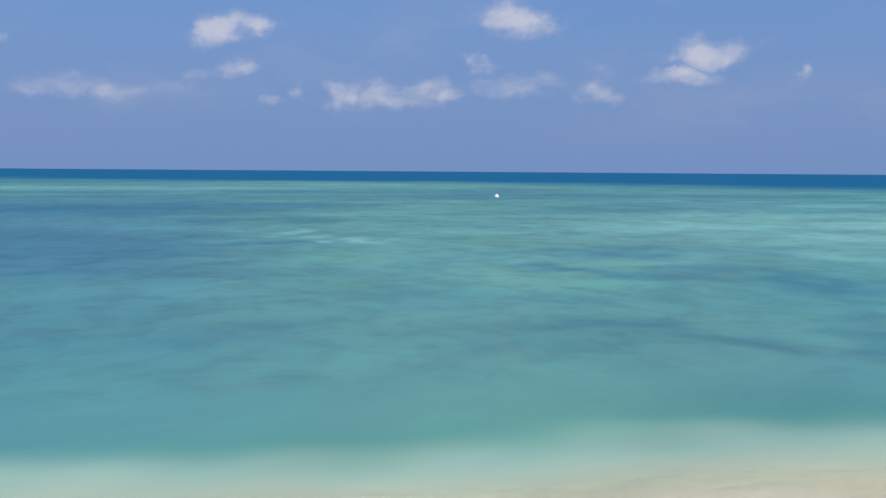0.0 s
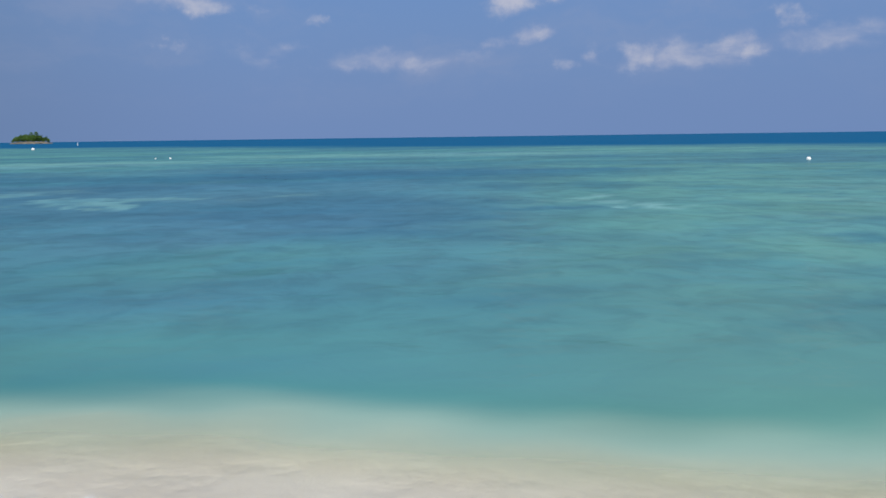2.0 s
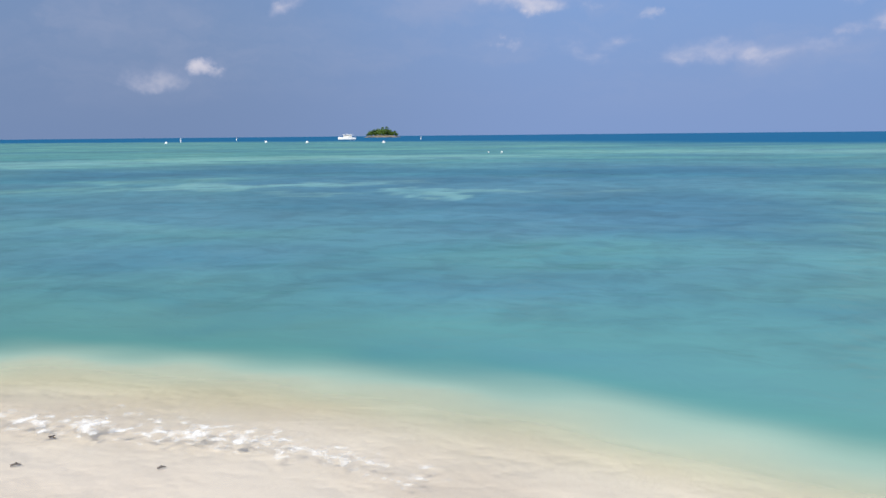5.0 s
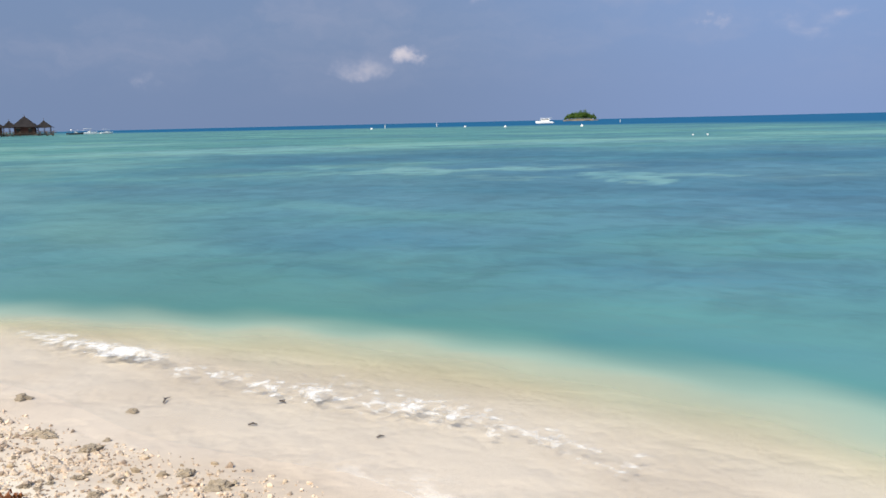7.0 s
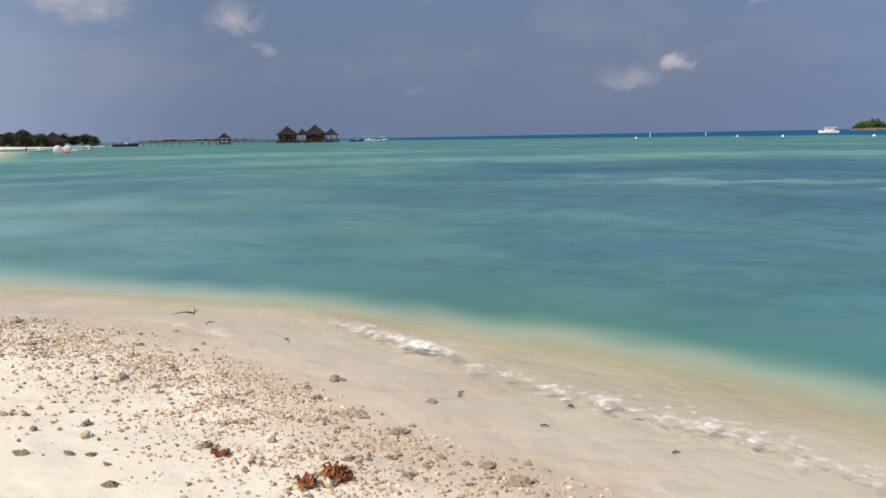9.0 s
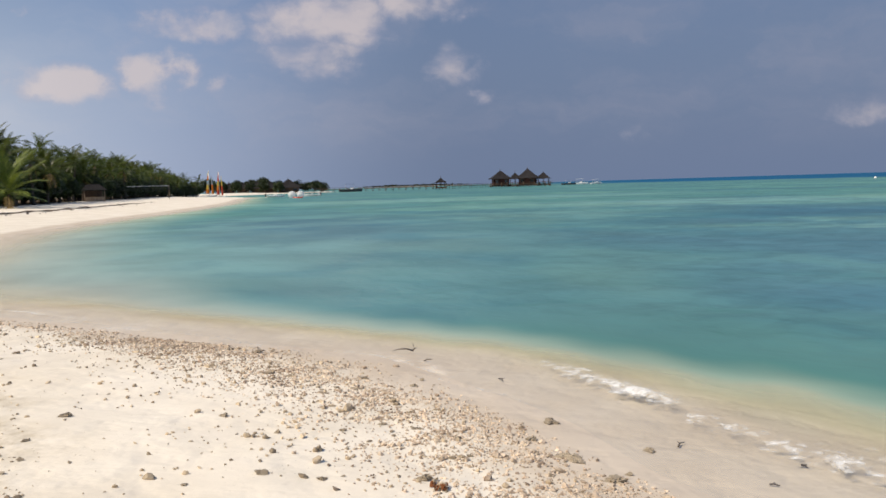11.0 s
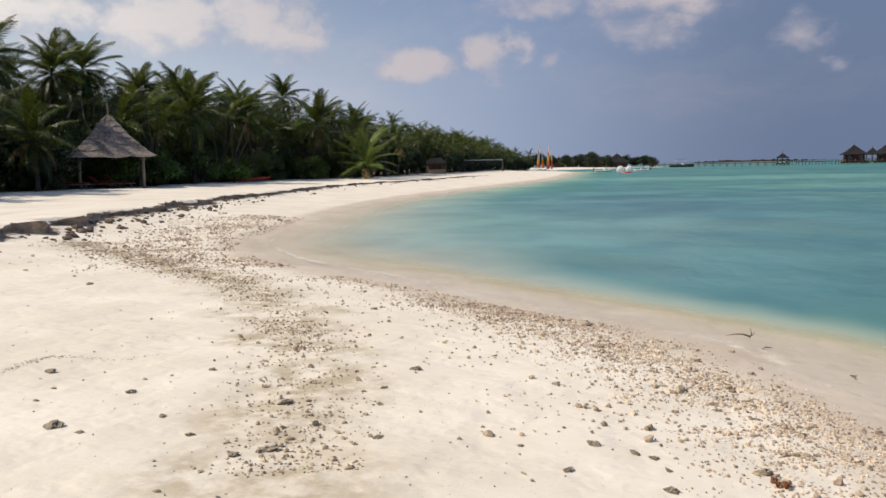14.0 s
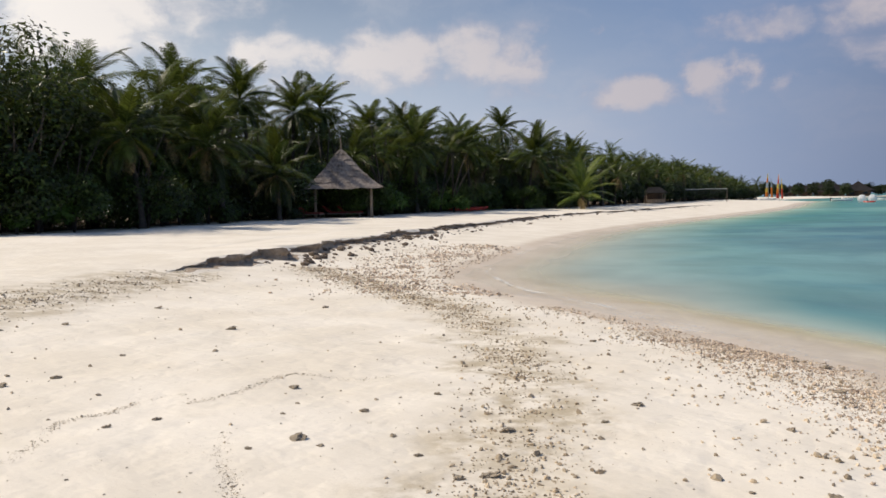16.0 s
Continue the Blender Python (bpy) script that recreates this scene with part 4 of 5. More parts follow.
def catamaran(az, r, turn, colours, flip):
    p = spot(az, r)
    t = thing("sailing_catamaran", "beach catamaran with orange and yellow striped sails hoisted", "sailboat", facing(az, r, foot(p.x, p.y), turn),
              "catamarans on the sand point")
    for y in (-1.15, 1.15):
        bm = bmesh.new()
        rows = []
        for i in range(11):
            f = i / 10 * 2 - 1
            w = 0.2 * (1 - abs(f) ** 3) + 0.02
            lift = 0.25 * max(f, 0) ** 2
            rows.append([bm.verts.new((f * 2.6, y + math.cos(a) * w, 0.26 + lift + math.sin(a) * 0.24)) for a in (math.tau * k / 8 for k in range(8))])
        for i in range(10):
            for k in range(8):
                bm.faces.new((rows[i][k], rows[i][(k + 1) % 8], rows[i + 1][(k + 1) % 8], rows[i + 1][k]))
        bm.faces.new(rows[0][::-1])
        bm.faces.new(rows[-1])
        part("hull", bm, WHITE_GEL, t, "white hull")
    for x in (-1.2, 0.8):
        part("crossbeam", tube("crossbeam", [(x, -1.15, 0.55), (x, 0, 0.57), (x, 1.15, 0.55)], [0.05] * 3, METAL), parent=t)
    part("trampoline", box((1.9, 2.1, 0.02), Matrix.Translation((-0.2, 0, 0.56))), NETTING, t)
    part("mast", tube("mast", [(0.8, 0, 0.55), (0.8, 0, 3.9), (0.78, 0, 7.8)], [0.06, 0.055, 0.04], METAL, 8), parent=t)
    part("boom", tube("boom", [(0.8, 0, 1.05), (-0.6, 0, 1.0), (-1.5, 0, 1.0)], [0.04] * 3, METAL), parent=t)
    main = new("mainsail")
    main.parent = t
    main.matrix_basis = Matrix.Translation((0.8, 0, 0))
    n = len(colours)
    for i, m in enumerate(colours):
        sail_panel("panel", m, main, 6.5 * i / n, 6.5 * (i + 1) / n, 0.95, 6.6, 1.1, -flip)
    jib = new("jib")
    jib.parent = t
    jib.matrix_basis = Matrix.Translation((0.8 + 0.7 * flip, 0, 0))
    for i, m in enumerate((colours[0], colours[2])):
        sail_panel("panel", m, jib, 2.8 * i, 2.8 * (i + 1), 0.7, 5.6, 0.9, flip)
    return t


catamaran(102.4, 330, 40, (ORANGE, YELLOW, WHITE_GEL, ORANGE, YELLOW), 1).scale = (1.3, 1.3, 1.3)
catamaran(101.75, 328, 48, (REDSAIL, ORANGE, YELLOW, REDSAIL, ORANGE), 1).scale = (1.3, 1.3, 1.3)
for az, r, turn in ((102.7, 322, 80), (101.9, 320, 95), (101.2, 318, 88), (100.7, 312, 75)):
    p = spot(az, r)
    kayak(facing(az, r, foot(p.x, p.y) + 0.02, turn), 3.6, WHITE_GEL, "white dinghy hull drawn up on the sand point", "dinghies on the sand point")


# ------------------------------------------------------------------ huts over the water and the jetty
def over_water_hut(az, r, width, depth, wall, roof, turn, open_sided=False, deck_z=0.9, group="huts over the water"):
    t = thing("stilt_hut", "thatched pavilion with open sides on stilts over the lagoon" if open_sided else
              "dark thatched hut with red-brown walls on stilts over the lagoon", "hut", facing(az, r, 0, turn), group)
    part("deck", box((width * 1.12, depth * 1.12, 0.6), Matrix.Translation((0, 0, deck_z - 0.2)), 0.03), WOOD_DARK, t)
    nx = 4
    for i in range(nx):
        for y in (-1, 1):
            post("stilt", (i / (nx - 1) - 0.5) * width, y * depth * 0.45, -2.0, deck_z, 0.14, WOOD_DARK, t)
    if open_sided:
        for x in (-1, 0, 1):
            for y in (-1, 1):
                post("post", x * width * 0.42, y * depth * 0.42, deck_z + 0.1, deck_z + wall + 0.2, 0.12, WOOD_DARK, t)
        part("railing", box((width * 0.9, 0.08, 0.1), Matrix.Translation((0, -depth * 0.45, deck_z + 1.0)), 0.01), TIMBER, t)
    else:
        part("wall", box((width * 0.86, depth * 0.86, wall), Matrix.Translation((0, 0, deck_z + 0.12 + wall / 2)), 0.03), WALL_RED if group.startswith("huts") else WOOD_DARK, t)
        for x in (-0.25, 0.25):
            w = part("window", box((width * 0.16, 0.1, wall * 0.5), Matrix.Translation((x * width, -depth * 0.43 - 0.03, deck_z + wall * 0.55)), 0.02), DARK_GLASS, t)
            part("frame", box((width * 0.19, 0.06, wall * 0.06), Matrix.Translation((x * width, -depth * 0.43 - 0.06, deck_z + wall * 0.83)), 0.01), TIMBER, w)
    part("roof", thatch_roof(width * 1.22, depth * 1.22, roof, 6, int(az * 10), 0.1, 0.0), THATCH_DARK, t, at=Matrix.Translation((0, 0, deck_z + wall)))
    part("finial", tube("finial", [(0, 0, deck_z + wall + roof * 0.9), (0, 0, deck_z + wall + roof + 0.9)], [0.12, 0.05], WOOD_DARK), parent=t)
    return t


over_water_hut(82.85, 420, 9.0, 9.0, 3.2, 4.2, 8)
over_water_hut(81.85, 440, 6.0, 6.0, 3.0, 3.3, 4, True)
over_water_hut(81.0, 421, 9.6, 9.0, 3.2, 4.8, -6)
over_water_hut(79.95, 424, 6.2, 6.2, 2.8, 3.2, -4, True)
over_water_hut(86.9, 405, 4.6, 4.6, 2.3, 2.2, 4, True)


def jetty(a0, r0, a1, r1, pieces):
    a, b = spot(a0, r0), spot(a1, r1)
    way = (b - a).normalized()
    turn = math.degrees(math.atan2(way.y, way.x))
    l = (b - a).length
    t = thing("jetty", "long dark timber jetty on piles over the shallow lagoon", "jetty", pose(a.x, a.y, 0, rz=turn))
    part("deck", box((l, 2.4, 0.28), Matrix.Translation((l / 2, 0, 1.35)), 0.03), WOOD_DARK, t)
    for s in (-1.1, 1.1):
        part("rail", box((l, 0.08, 0.08), Matrix.Translation((l / 2, s, 2.15)), 0.01), WOOD_DARK, t)
    for k in range(pieces):
        x = l * (k + 0.5) / pieces
        for s in (-1.0, 1.0):
            post("pile", x, s, -2.0, 2.2, 0.13, WOOD_DARK, t)
    return t


jetty(95.2, 428, 87.2, 406, 18)
jetty(86.6, 406, 83.6, 420, 8)
jetty(83.7, 414, 79.3, 418, 12)

# the row of thatched villas at the far end of the shore, and the trees among them
for az, r, w, h in ((101.0, 455, 7.2, 3.6), (100.1, 450, 7.0, 3.4), (99.2, 446, 7.4, 3.8), (98.35, 442, 7.2, 3.6), (97.15, 436, 11.5, 4.4)):
    over_water_hut(az, r, w, w * 0.7, 2.2, h, (az * 37) % 20 - 10, False, 0.8, "villas along the far shore")
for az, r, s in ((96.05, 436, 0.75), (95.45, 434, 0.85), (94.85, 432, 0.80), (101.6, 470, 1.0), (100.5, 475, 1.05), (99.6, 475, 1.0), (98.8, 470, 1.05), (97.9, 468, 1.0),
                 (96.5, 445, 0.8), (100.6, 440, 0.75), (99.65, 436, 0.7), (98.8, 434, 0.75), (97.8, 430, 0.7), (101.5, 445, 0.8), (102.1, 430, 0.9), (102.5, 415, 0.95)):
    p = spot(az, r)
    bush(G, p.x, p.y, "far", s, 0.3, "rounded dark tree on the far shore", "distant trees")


# ------------------------------------------------------------------ boats
def hull_mesh(length, beam, height, stations=13):
    bm = bmesh.new()
    rows = []
    for i in range(stations):
        f = i / (stations - 1)
        w = beam / 2 * (1 - max(0, (f - 0.45) / 0.55) ** 2.2) + 0.02
        sheer = height * (0.82 + 0.3 * f * f)
        keel = -0.25 + 0.45 * max(0, f - 0.7)
        rows.append([bm.verts.new((f * length - length / 2 + (0.25 if z > 0.5 * sheer and i == stations - 1 else 0), s * w * k, z))
                     for s, k, z in ((-1, 0.88, sheer), (-1, 1.0, sheer * 0.9), (-1, 0.82, 0.12), (-1, 0.0, keel), (1, 0.82, 0.12), (1, 1.0, sheer * 0.9), (1, 0.88, sheer))])
    for i in range(stations - 1):
        for k in range(6):
            bm.faces.new((rows[i][k], rows[i][k + 1], rows[i + 1][k + 1], rows[i + 1][k]))
        bm.faces.new((rows[i][6], rows[i][0], rows[i + 1][0], rows[i + 1][6]))
    bm.faces.new(rows[0])
    bm.faces.new(rows[-1][::-1])
    bmesh.ops.recalc_face_normals(bm, faces=bm.faces)
    return bm


def motorboat(az, r, length, turn, canopy=True, dark=False, label="small white motorboat moored in the lagoon"):
    t = thing("motorboat", label, "boat", facing(az, r, 0, turn), "motorboats in the lagoon")
    part("hull", hull_mesh(length, length * 0.32, length * 0.12), GREY_HULL if dark else WHITE_GEL, t)
    part("windscreen", box((0.08, length * 0.22, length * 0.07), Matrix.Translation((length * 0.1, 0, length * 0.15)) @ pose(0, 0, 0, 0, -25), 0.01), DARK_GLASS, t)
    part("console", box((length * 0.12, length * 0.2, length * 0.08), Matrix.Translation((length * 0.04, 0, length * 0.13)), 0.03), WHITE_GEL, t)
    part("outboard", box((0.35, 0.4, 0.8), Matrix.Translation((-length * 0.52, 0, 0.55)), 0.08), GREY_HULL, t)
    if canopy:
        part("canopy", box((length * 0.42, length * 0.28, 0.1), Matrix.Translation((-length * 0.05, 0, length * 0.34)), 0.04), BLUE_CLOTH if dark else WHITE_GEL, t)
        for x in (-0.24, 0.14):
            for s in (-1, 1):
                post("stanchion", x * length, s * length * 0.125, length * 0.1, length * 0.34, 0.035, METAL, t)
    return t


motorboat(98.05, 232, 4.9, 10, False)
motorboat(95.6, 232, 4.4, 190, False)
motorboat(78.25, 480, 8.0, 15, True, True, "small dark motorboat with a blue canopy")
motorboat(77.5, 500, 9.0, 8, True)
motorboat(76.45, 500, 7.5, 30, True)
motorboat(93.0, 415, 11.0, 5, True, True, "long dark work boat lying by the jetty")


def cabin_boat(az, r):
    t = thing("dive_boat", "white cabin boat with a flat sun roof at anchor", "boat", facing(az, r, 0, 172))
    part("hull", hull_mesh(9.4, 2.9, 1.25), WHITE_GEL, t)
    cabin = part("cabin", box((4.4, 2.2, 1.35), Matrix.Translation((-0.3, 0, 1.85)), 0.08), WHITE_GEL, t)
    for k in range(4):
        part("window", box((0.75, 2.26, 0.5), Matrix.Translation((-1.8 + k * 1.0, 0, 2.05)), 0.03), DARK_GLASS, cabin)
    part("roof", box((6.2, 2.6, 0.12), Matrix.Translation((-0.6, 0, 2.75)), 0.04), WHITE_GEL, t)
    for x in (-3.5, 2.2):
        for s in (-1.15, 1.15):
            post("stanchion", x, s, 1.1, 2.7, 0.05, METAL, t)
    post("mast", -0.2, 0, 2.8, 3.9, 0.05, METAL, t)
    part("rail", tube("rail", [(4.6, 0, 2.0), (3.4, 0.9, 1.9), (2.3, 1.2, 1.85)], [0.03] * 3, METAL), parent=t)
    return t


cabin_boat(47.95, 455)


# ------------------------------------------------------------------ buoys, poles, floating balls
def buoy(az, r, d):
    t = thing("mooring_buoy", "round white mooring buoy floating on the lagoon", "buoy", facing(az, r, 0), "mooring buoys")
    bm = bmesh.new()
    bmesh.ops.create_uvsphere(bm, u_segments=14, v_segments=9, radius=d / 2, matrix=Matrix.Translation((0, 0, d * 0.22)) @ Matrix.Diagonal((1, 1, 0.9, 1)))
    part("float", bm, BUOY_WHITE, t)
    part("ring", tube("ring", [(0, 0, d * 0.6), (0, 0, d * 0.75), (0, 0, d * 0.85)], [d * 0.12, d * 0.1, d * 0.03], METAL), parent=t)
    return t


for az, r, d in ((-3.65, 63.3, 0.32), (45.5, 222, 0.75), (50.6, 253, 0.8), (53.3, 287, 0.8), (59.6, 286, 0.8), (38.4, 91, 0.16), (37.5, 90.7, 0.2), (95.15, 262, 0.7)):
    buoy(az, r, d)
for az, r, h in ((58.7, 360, 1.4), (55.2, 420, 1.3), (43.0, 400, 1.1)):
    t = thing("marker_pole", "thin white channel marker pole standing in the lagoon", "pole", facing(az, r, 0), "channel markers")
    post("pole", 0, 0, -1.5, h, 0.12, BUOY_WHITE, t)
    part("top_mark", tube("top_mark", [(0, 0, h - 0.1), (0, 0, h + 0.3)], [0.25, 0.05], BUOY_WHITE), parent=t)


def clear_plastic():
    m, n = material("clear_inflatable_plastic")
    clear = n.add("ShaderNodeBsdfTransparent", {"Color": rgb(0.93, 0.94, 0.95)}).outputs[0]
    skin = n.add("ShaderNodeBsdfPrincipled", {"Base Color": rgb(0.85, 0.86, 0.86), "Roughness": 0.25}).outputs[0]
    co = n.add("ShaderNodeTexCoord").outputs["Object"]
    f = n.math("ADD", 0.35, n.math("MULTIPLY", n.noise(co, 3.0, 3.0), 0.4))
    finish(n, n.add("ShaderNodeMixShader", {0: f, 1: clear, 2: skin}).outputs[0])
    return m


CLEAR = clear_plastic()
for az in (96.95, 96.38):
    t = thing("water_ball", "large clear inflatable walking ball floating by the shore", "ball", facing(az, 190, 0), "water balls")
    bm = bmesh.new()
    bmesh.ops.create_uvsphere(bm, u_segments=20, v_segments=12, radius=0.82, matrix=Matrix.Translation((0, 0, 0.72)))
    part("skin", bm, CLEAR, t)
    for a in (0, 60, 120):
        pts = [(0.83 * math.cos(k * math.tau / 20) * math.cos(radians(a)), 0.83 * math.cos(k * math.tau / 20) * math.sin(radians(a)), 0.72 + 0.83 * math.sin(k * math.tau / 20)) for k in range(21)]
        part("seam", tube("seam", pts, [0.03] * 21, WHITE_GEL, 5), parent=t, label="white welded seam")
kayak(facing(96.55, 188, -0.12, 80), 2.2, RED_PAINT, "red plastic kayak afloat between the two balls")


# ------------------------------------------------------------------ islets
def islet(az, r, width, height, name, label):
    bm = bmesh.new()
    bmesh.ops.create_icosphere(bm, subdivisions=3, radius=1.0)
    for v in bm.verts:
        v.co *= 1 + 0.12 * noise.noise(v.co * 2.1)
        v.co.x *= width * 0.52
        v.co.y *= width * 0.35
        v.co.z *= height * 0.3
    t = tagged(new(name), label, "islet", kind="structure")
    t.matrix_basis = facing(az, r, 0)
    part("rock", bm, speckled(name + "_rock", (0.10, 0.085, 0.06), (0.26, 0.22, 0.16), 0.6, 0.95, 0.7), t)
    return t


islet(45.6, 960, 38, 8, "islet", "small low coral islet")
I = random.Random(5)
for k in range(15):
    f = (k + 0.5) / 15 * 2 - 1
    c = thing("islet_shrub", "dense olive green bush covering the islet", "shrub",
              facing(45.6, 960) @ Matrix.Translation((f * 17.5, I.uniform(-5, 5), 0.6)), "bushes on the islet")
    s = (1 - 0.65 * f * f) * I.uniform(0.85, 1.1)
    part("crown", CROWNS["islet"][k % 2], parent=c, at=Matrix.Diagonal((s * 1.0, s * 1.0, s * 1.45, 1)))
# a long flat island on the horizon behind the jetty
islet(88.6, 2600, 330, 5, "far_island", "long flat island on the horizon with a pale beach")
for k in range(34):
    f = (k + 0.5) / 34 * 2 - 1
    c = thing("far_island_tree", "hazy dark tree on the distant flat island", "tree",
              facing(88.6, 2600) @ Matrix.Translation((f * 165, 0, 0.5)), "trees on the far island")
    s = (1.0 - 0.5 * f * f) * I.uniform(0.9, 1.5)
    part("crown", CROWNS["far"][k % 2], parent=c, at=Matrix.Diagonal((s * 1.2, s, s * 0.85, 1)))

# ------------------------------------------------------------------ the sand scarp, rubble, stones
# damp sand of the scarp's face, its shade partly put into the colour
SCARP_SAND = speckled("damp_shaded_face", (0.24, 0.18, 0.13), (0.50, 0.40, 0.30), 6.0, 0.95, 0.7)
RUBBLE = speckled("coral_rubble", (0.31, 0.225, 0.165), (0.72, 0.60, 0.47), 18.0, 0.95, 0.5, island=0.35)
RUBBLE_DARK = speckled("stained_rubble", (0.34, 0.26, 0.175), (0.64, 0.53, 0.39), 18.0, 0.95, 0.5, island=0.4)
STONE = speckled("coral_stone", (0.26, 0.21, 0.15), (0.52, 0.435, 0.33), 22.0, 0.95, 0.7)
DRIFT = speckled("driftwood", (0.07, 0.055, 0.045), (0.17, 0.14, 0.115), 14.0, 0.9, 0.5)
WEED = speckled("brown_weed", (0.14, 0.045, 0.015), (0.34, 0.13, 0.05), 14.0, 0.8, 0.5)


def scarp_side(x, y):
    return side_distance(x, y, SCARP, BACK)


def scarp_bank():
    """The low undercut step in the sand: a ragged lip, a steep face and a crumbled foot."""
    line = [Vector((*p, 0)) for p in spline([(-11.2, -14.15), (-12.4, -14.7), (-14.0, -15.4), (-15.6, -16.1), (-17.4, -16.9), (-19.3, -17.7), (-31.6, -22.3),
                                             (-41, -25.0), (-65, -30.6), (-88, -32.0), (-134, -36.5)], 1.0)]
    pts, run = [], 0.0
    for a, b in zip(line[:-1], line[1:]):
        l = (b - a).length
        n = max(1, int(l / (0.16 if a.length < 45 else 0.5)))
        for k in range(n):
            pts.append((a.lerp(b, k / n), (b - a).normalized(), run + l * k / n))
        run += l
    total = run
    seaward = [Vector((-d.y, d.x, 0)) for _, d, _ in pts]
    seaward = [s if s.y > 0 else -s for s in seaward]
    offsets = (-3.6, -2.6, -1.5, -0.7, -0.15, 0.0, 0.02, -0.05, 0.0, 0.3, 0.75)
    cols = len(offsets)
    rows = []
    for i, (p, d, s) in enumerate(pts):
        near = 1.0 if p.length < 45 else 0.7
        wob = (noise.noise((s * 0.35, 3.1, 0)) * 0.5 + noise.noise((s * 1.3, 7.7, 0)) * 0.36 + noise.noise((s * 4.1, 1.7, 0)) * 0.22) * near * min(1.0, 0.15 + s / 12)
        wob += 0.24 * (noise.cell((s * 0.8, 0.5, 0.5)) - 0.5) * near
        for o in offsets:
            q = p + seaward[i] * (o + wob * (1.0 if o > -0.5 else 0.5 if o > -1 else 0.0))
            rows.append((q.x, q.y))
    rows = np.array(rows)
    low = ground_height(rows[:, 0], rows[:, 1])
    high = berm_height(rows[:, 0], rows[:, 1], scarp_side(rows[:, 0], rows[:, 1]))
    verts, faces = [], []
    for i, (p, d, s) in enumerate(pts):
        fade = min(1.0, s / 2.6) * min(1.0, (total - s) / 25)
        slump = min(1.0, max(0.05, 0.75 + 1.7 * noise.noise((s * 0.45, 2.2, 6.0)) + 0.8 * noise.noise((s * 1.7, 4.2, 1.0))))
        slump *= min(1.0, s / 3.0)
        for k, o in enumerate(offsets):
            n = i * cols + k
            x, y = rows[n]
            base, top = float(low[n]), float(high[n])
            drop = max(top - base, 0.05)
            z = (top - 0.06, top - 0.01, top + 0.006, top + 0.004, top - 0.01 * (1 - slump), base + drop * (0.55 + 0.45 * slump), base + drop * (0.5 + 0.36 * slump),
                 base + drop * (0.38 + 0.1 * slump), base + drop * (0.24 - 0.1 * slump), base + 0.015 + 0.06 * (1 - slump), base - 0.06)[k]
            z += (0.07 if 4 < k < 9 else 0.012) * noise.noise((x * 3.1, y * 3.1, k * 0.7)) if 2 < k < 10 else 0.0
            verts.append((x, y, base - 0.02 + (z - base + 0.02) * fade))
    for i in range(len(pts) - 1):
        for k in range(cols - 1):
            faces.append((i * cols + k, i * cols + k + 1, (i + 1) * cols + k + 1, (i + 1) * cols + k))
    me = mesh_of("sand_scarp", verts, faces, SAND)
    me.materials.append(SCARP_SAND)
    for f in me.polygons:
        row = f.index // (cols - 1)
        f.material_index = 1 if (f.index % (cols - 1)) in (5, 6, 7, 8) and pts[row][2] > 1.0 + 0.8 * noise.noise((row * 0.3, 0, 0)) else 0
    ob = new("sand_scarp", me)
    return tagged(ob, "low crumbling sand scarp along the upper beach", "sand bank", kind="structure"), pts, seaward


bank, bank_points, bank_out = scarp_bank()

ICO = None


def ico():
    global ICO
    if ICO is None:
        bm = bmesh.new()
        bmesh.ops.create_icosphere(bm, subdivisions=1, radius=1.0)
        ICO = (np.array([v.co[:] for v in bm.verts]), np.array([[v.index for v in f.verts] for f in bm.faces]))
        bm.free()
    return ICO


def scatter(name, xy, size, mat, label, category, seed, stretch=1.0, sink=0.25):
    """Many small broken pieces, each of its own shape and turn, as one object."""
    r = np.random.RandomState(seed)
    base, tris = ico()
    n, k = len(xy), len(base)
    shape = base[None] * r.uniform(0.55, 1.35, (n, k, 1))
    shape = shape * np.stack([1 + stretch * r.uniform(0, 1.4, n), r.uniform(0.7, 1.1, n), r.uniform(0.6, 1.1, n)], 1)[:, None]
    tilt, turn = r.uniform(-0.6, 0.6, n), r.uniform(0, math.tau, n)
    c, s = np.cos(tilt)[:, None], np.sin(tilt)[:, None]
    x, z = shape[..., 0] * c - shape[..., 2] * s, shape[..., 0] * s + shape[..., 2] * c
    c, s = np.cos(turn)[:, None], np.sin(turn)[:, None]
    y = shape[..., 1]
    x, y = x * c - y * s, x * s + y * c
    zz = ground_height(xy[:, 0], xy[:, 1])
    v = np.stack([x * size[:, None] + xy[:, :1], y * size[:, None] + xy[:, 1:2], z * size[:, None] + (zz + size * (0.6 - sink))[:, None]], -1)
    f = tris[None] + (np.arange(n) * k)[:, None, None]
    me = bpy.data.meshes.new(name)
    me.from_pydata(v.reshape(-1, 3).tolist(), [], f.reshape(-1, 3).tolist())
    me.materials.append(mat)
    return tagged(new(name, me), label, category, kind="stuff")


def beach_points(count, seed, dense):
    """Places on the open sand, kept with a chance given by dense(x, y, d, s)."""
    r = np.random.RandomState(seed)
    rad = np.sqrt(r.uniform(2.0 ** 2, 34 ** 2, count)) if seed % 2 else r.uniform(2.2, 30, count)
    az = np.radians(r.uniform(52, 156, count))
    x, y = -rad * np.sin(az), rad * np.cos(az)
    d = side_distance(x, y, SHORE, BACK)
    s = scarp_side(x, y)
    keep = r.uniform(0, 1, count) < dense(x, y, d, s)
    return np.stack([x, y], 1)[keep], r


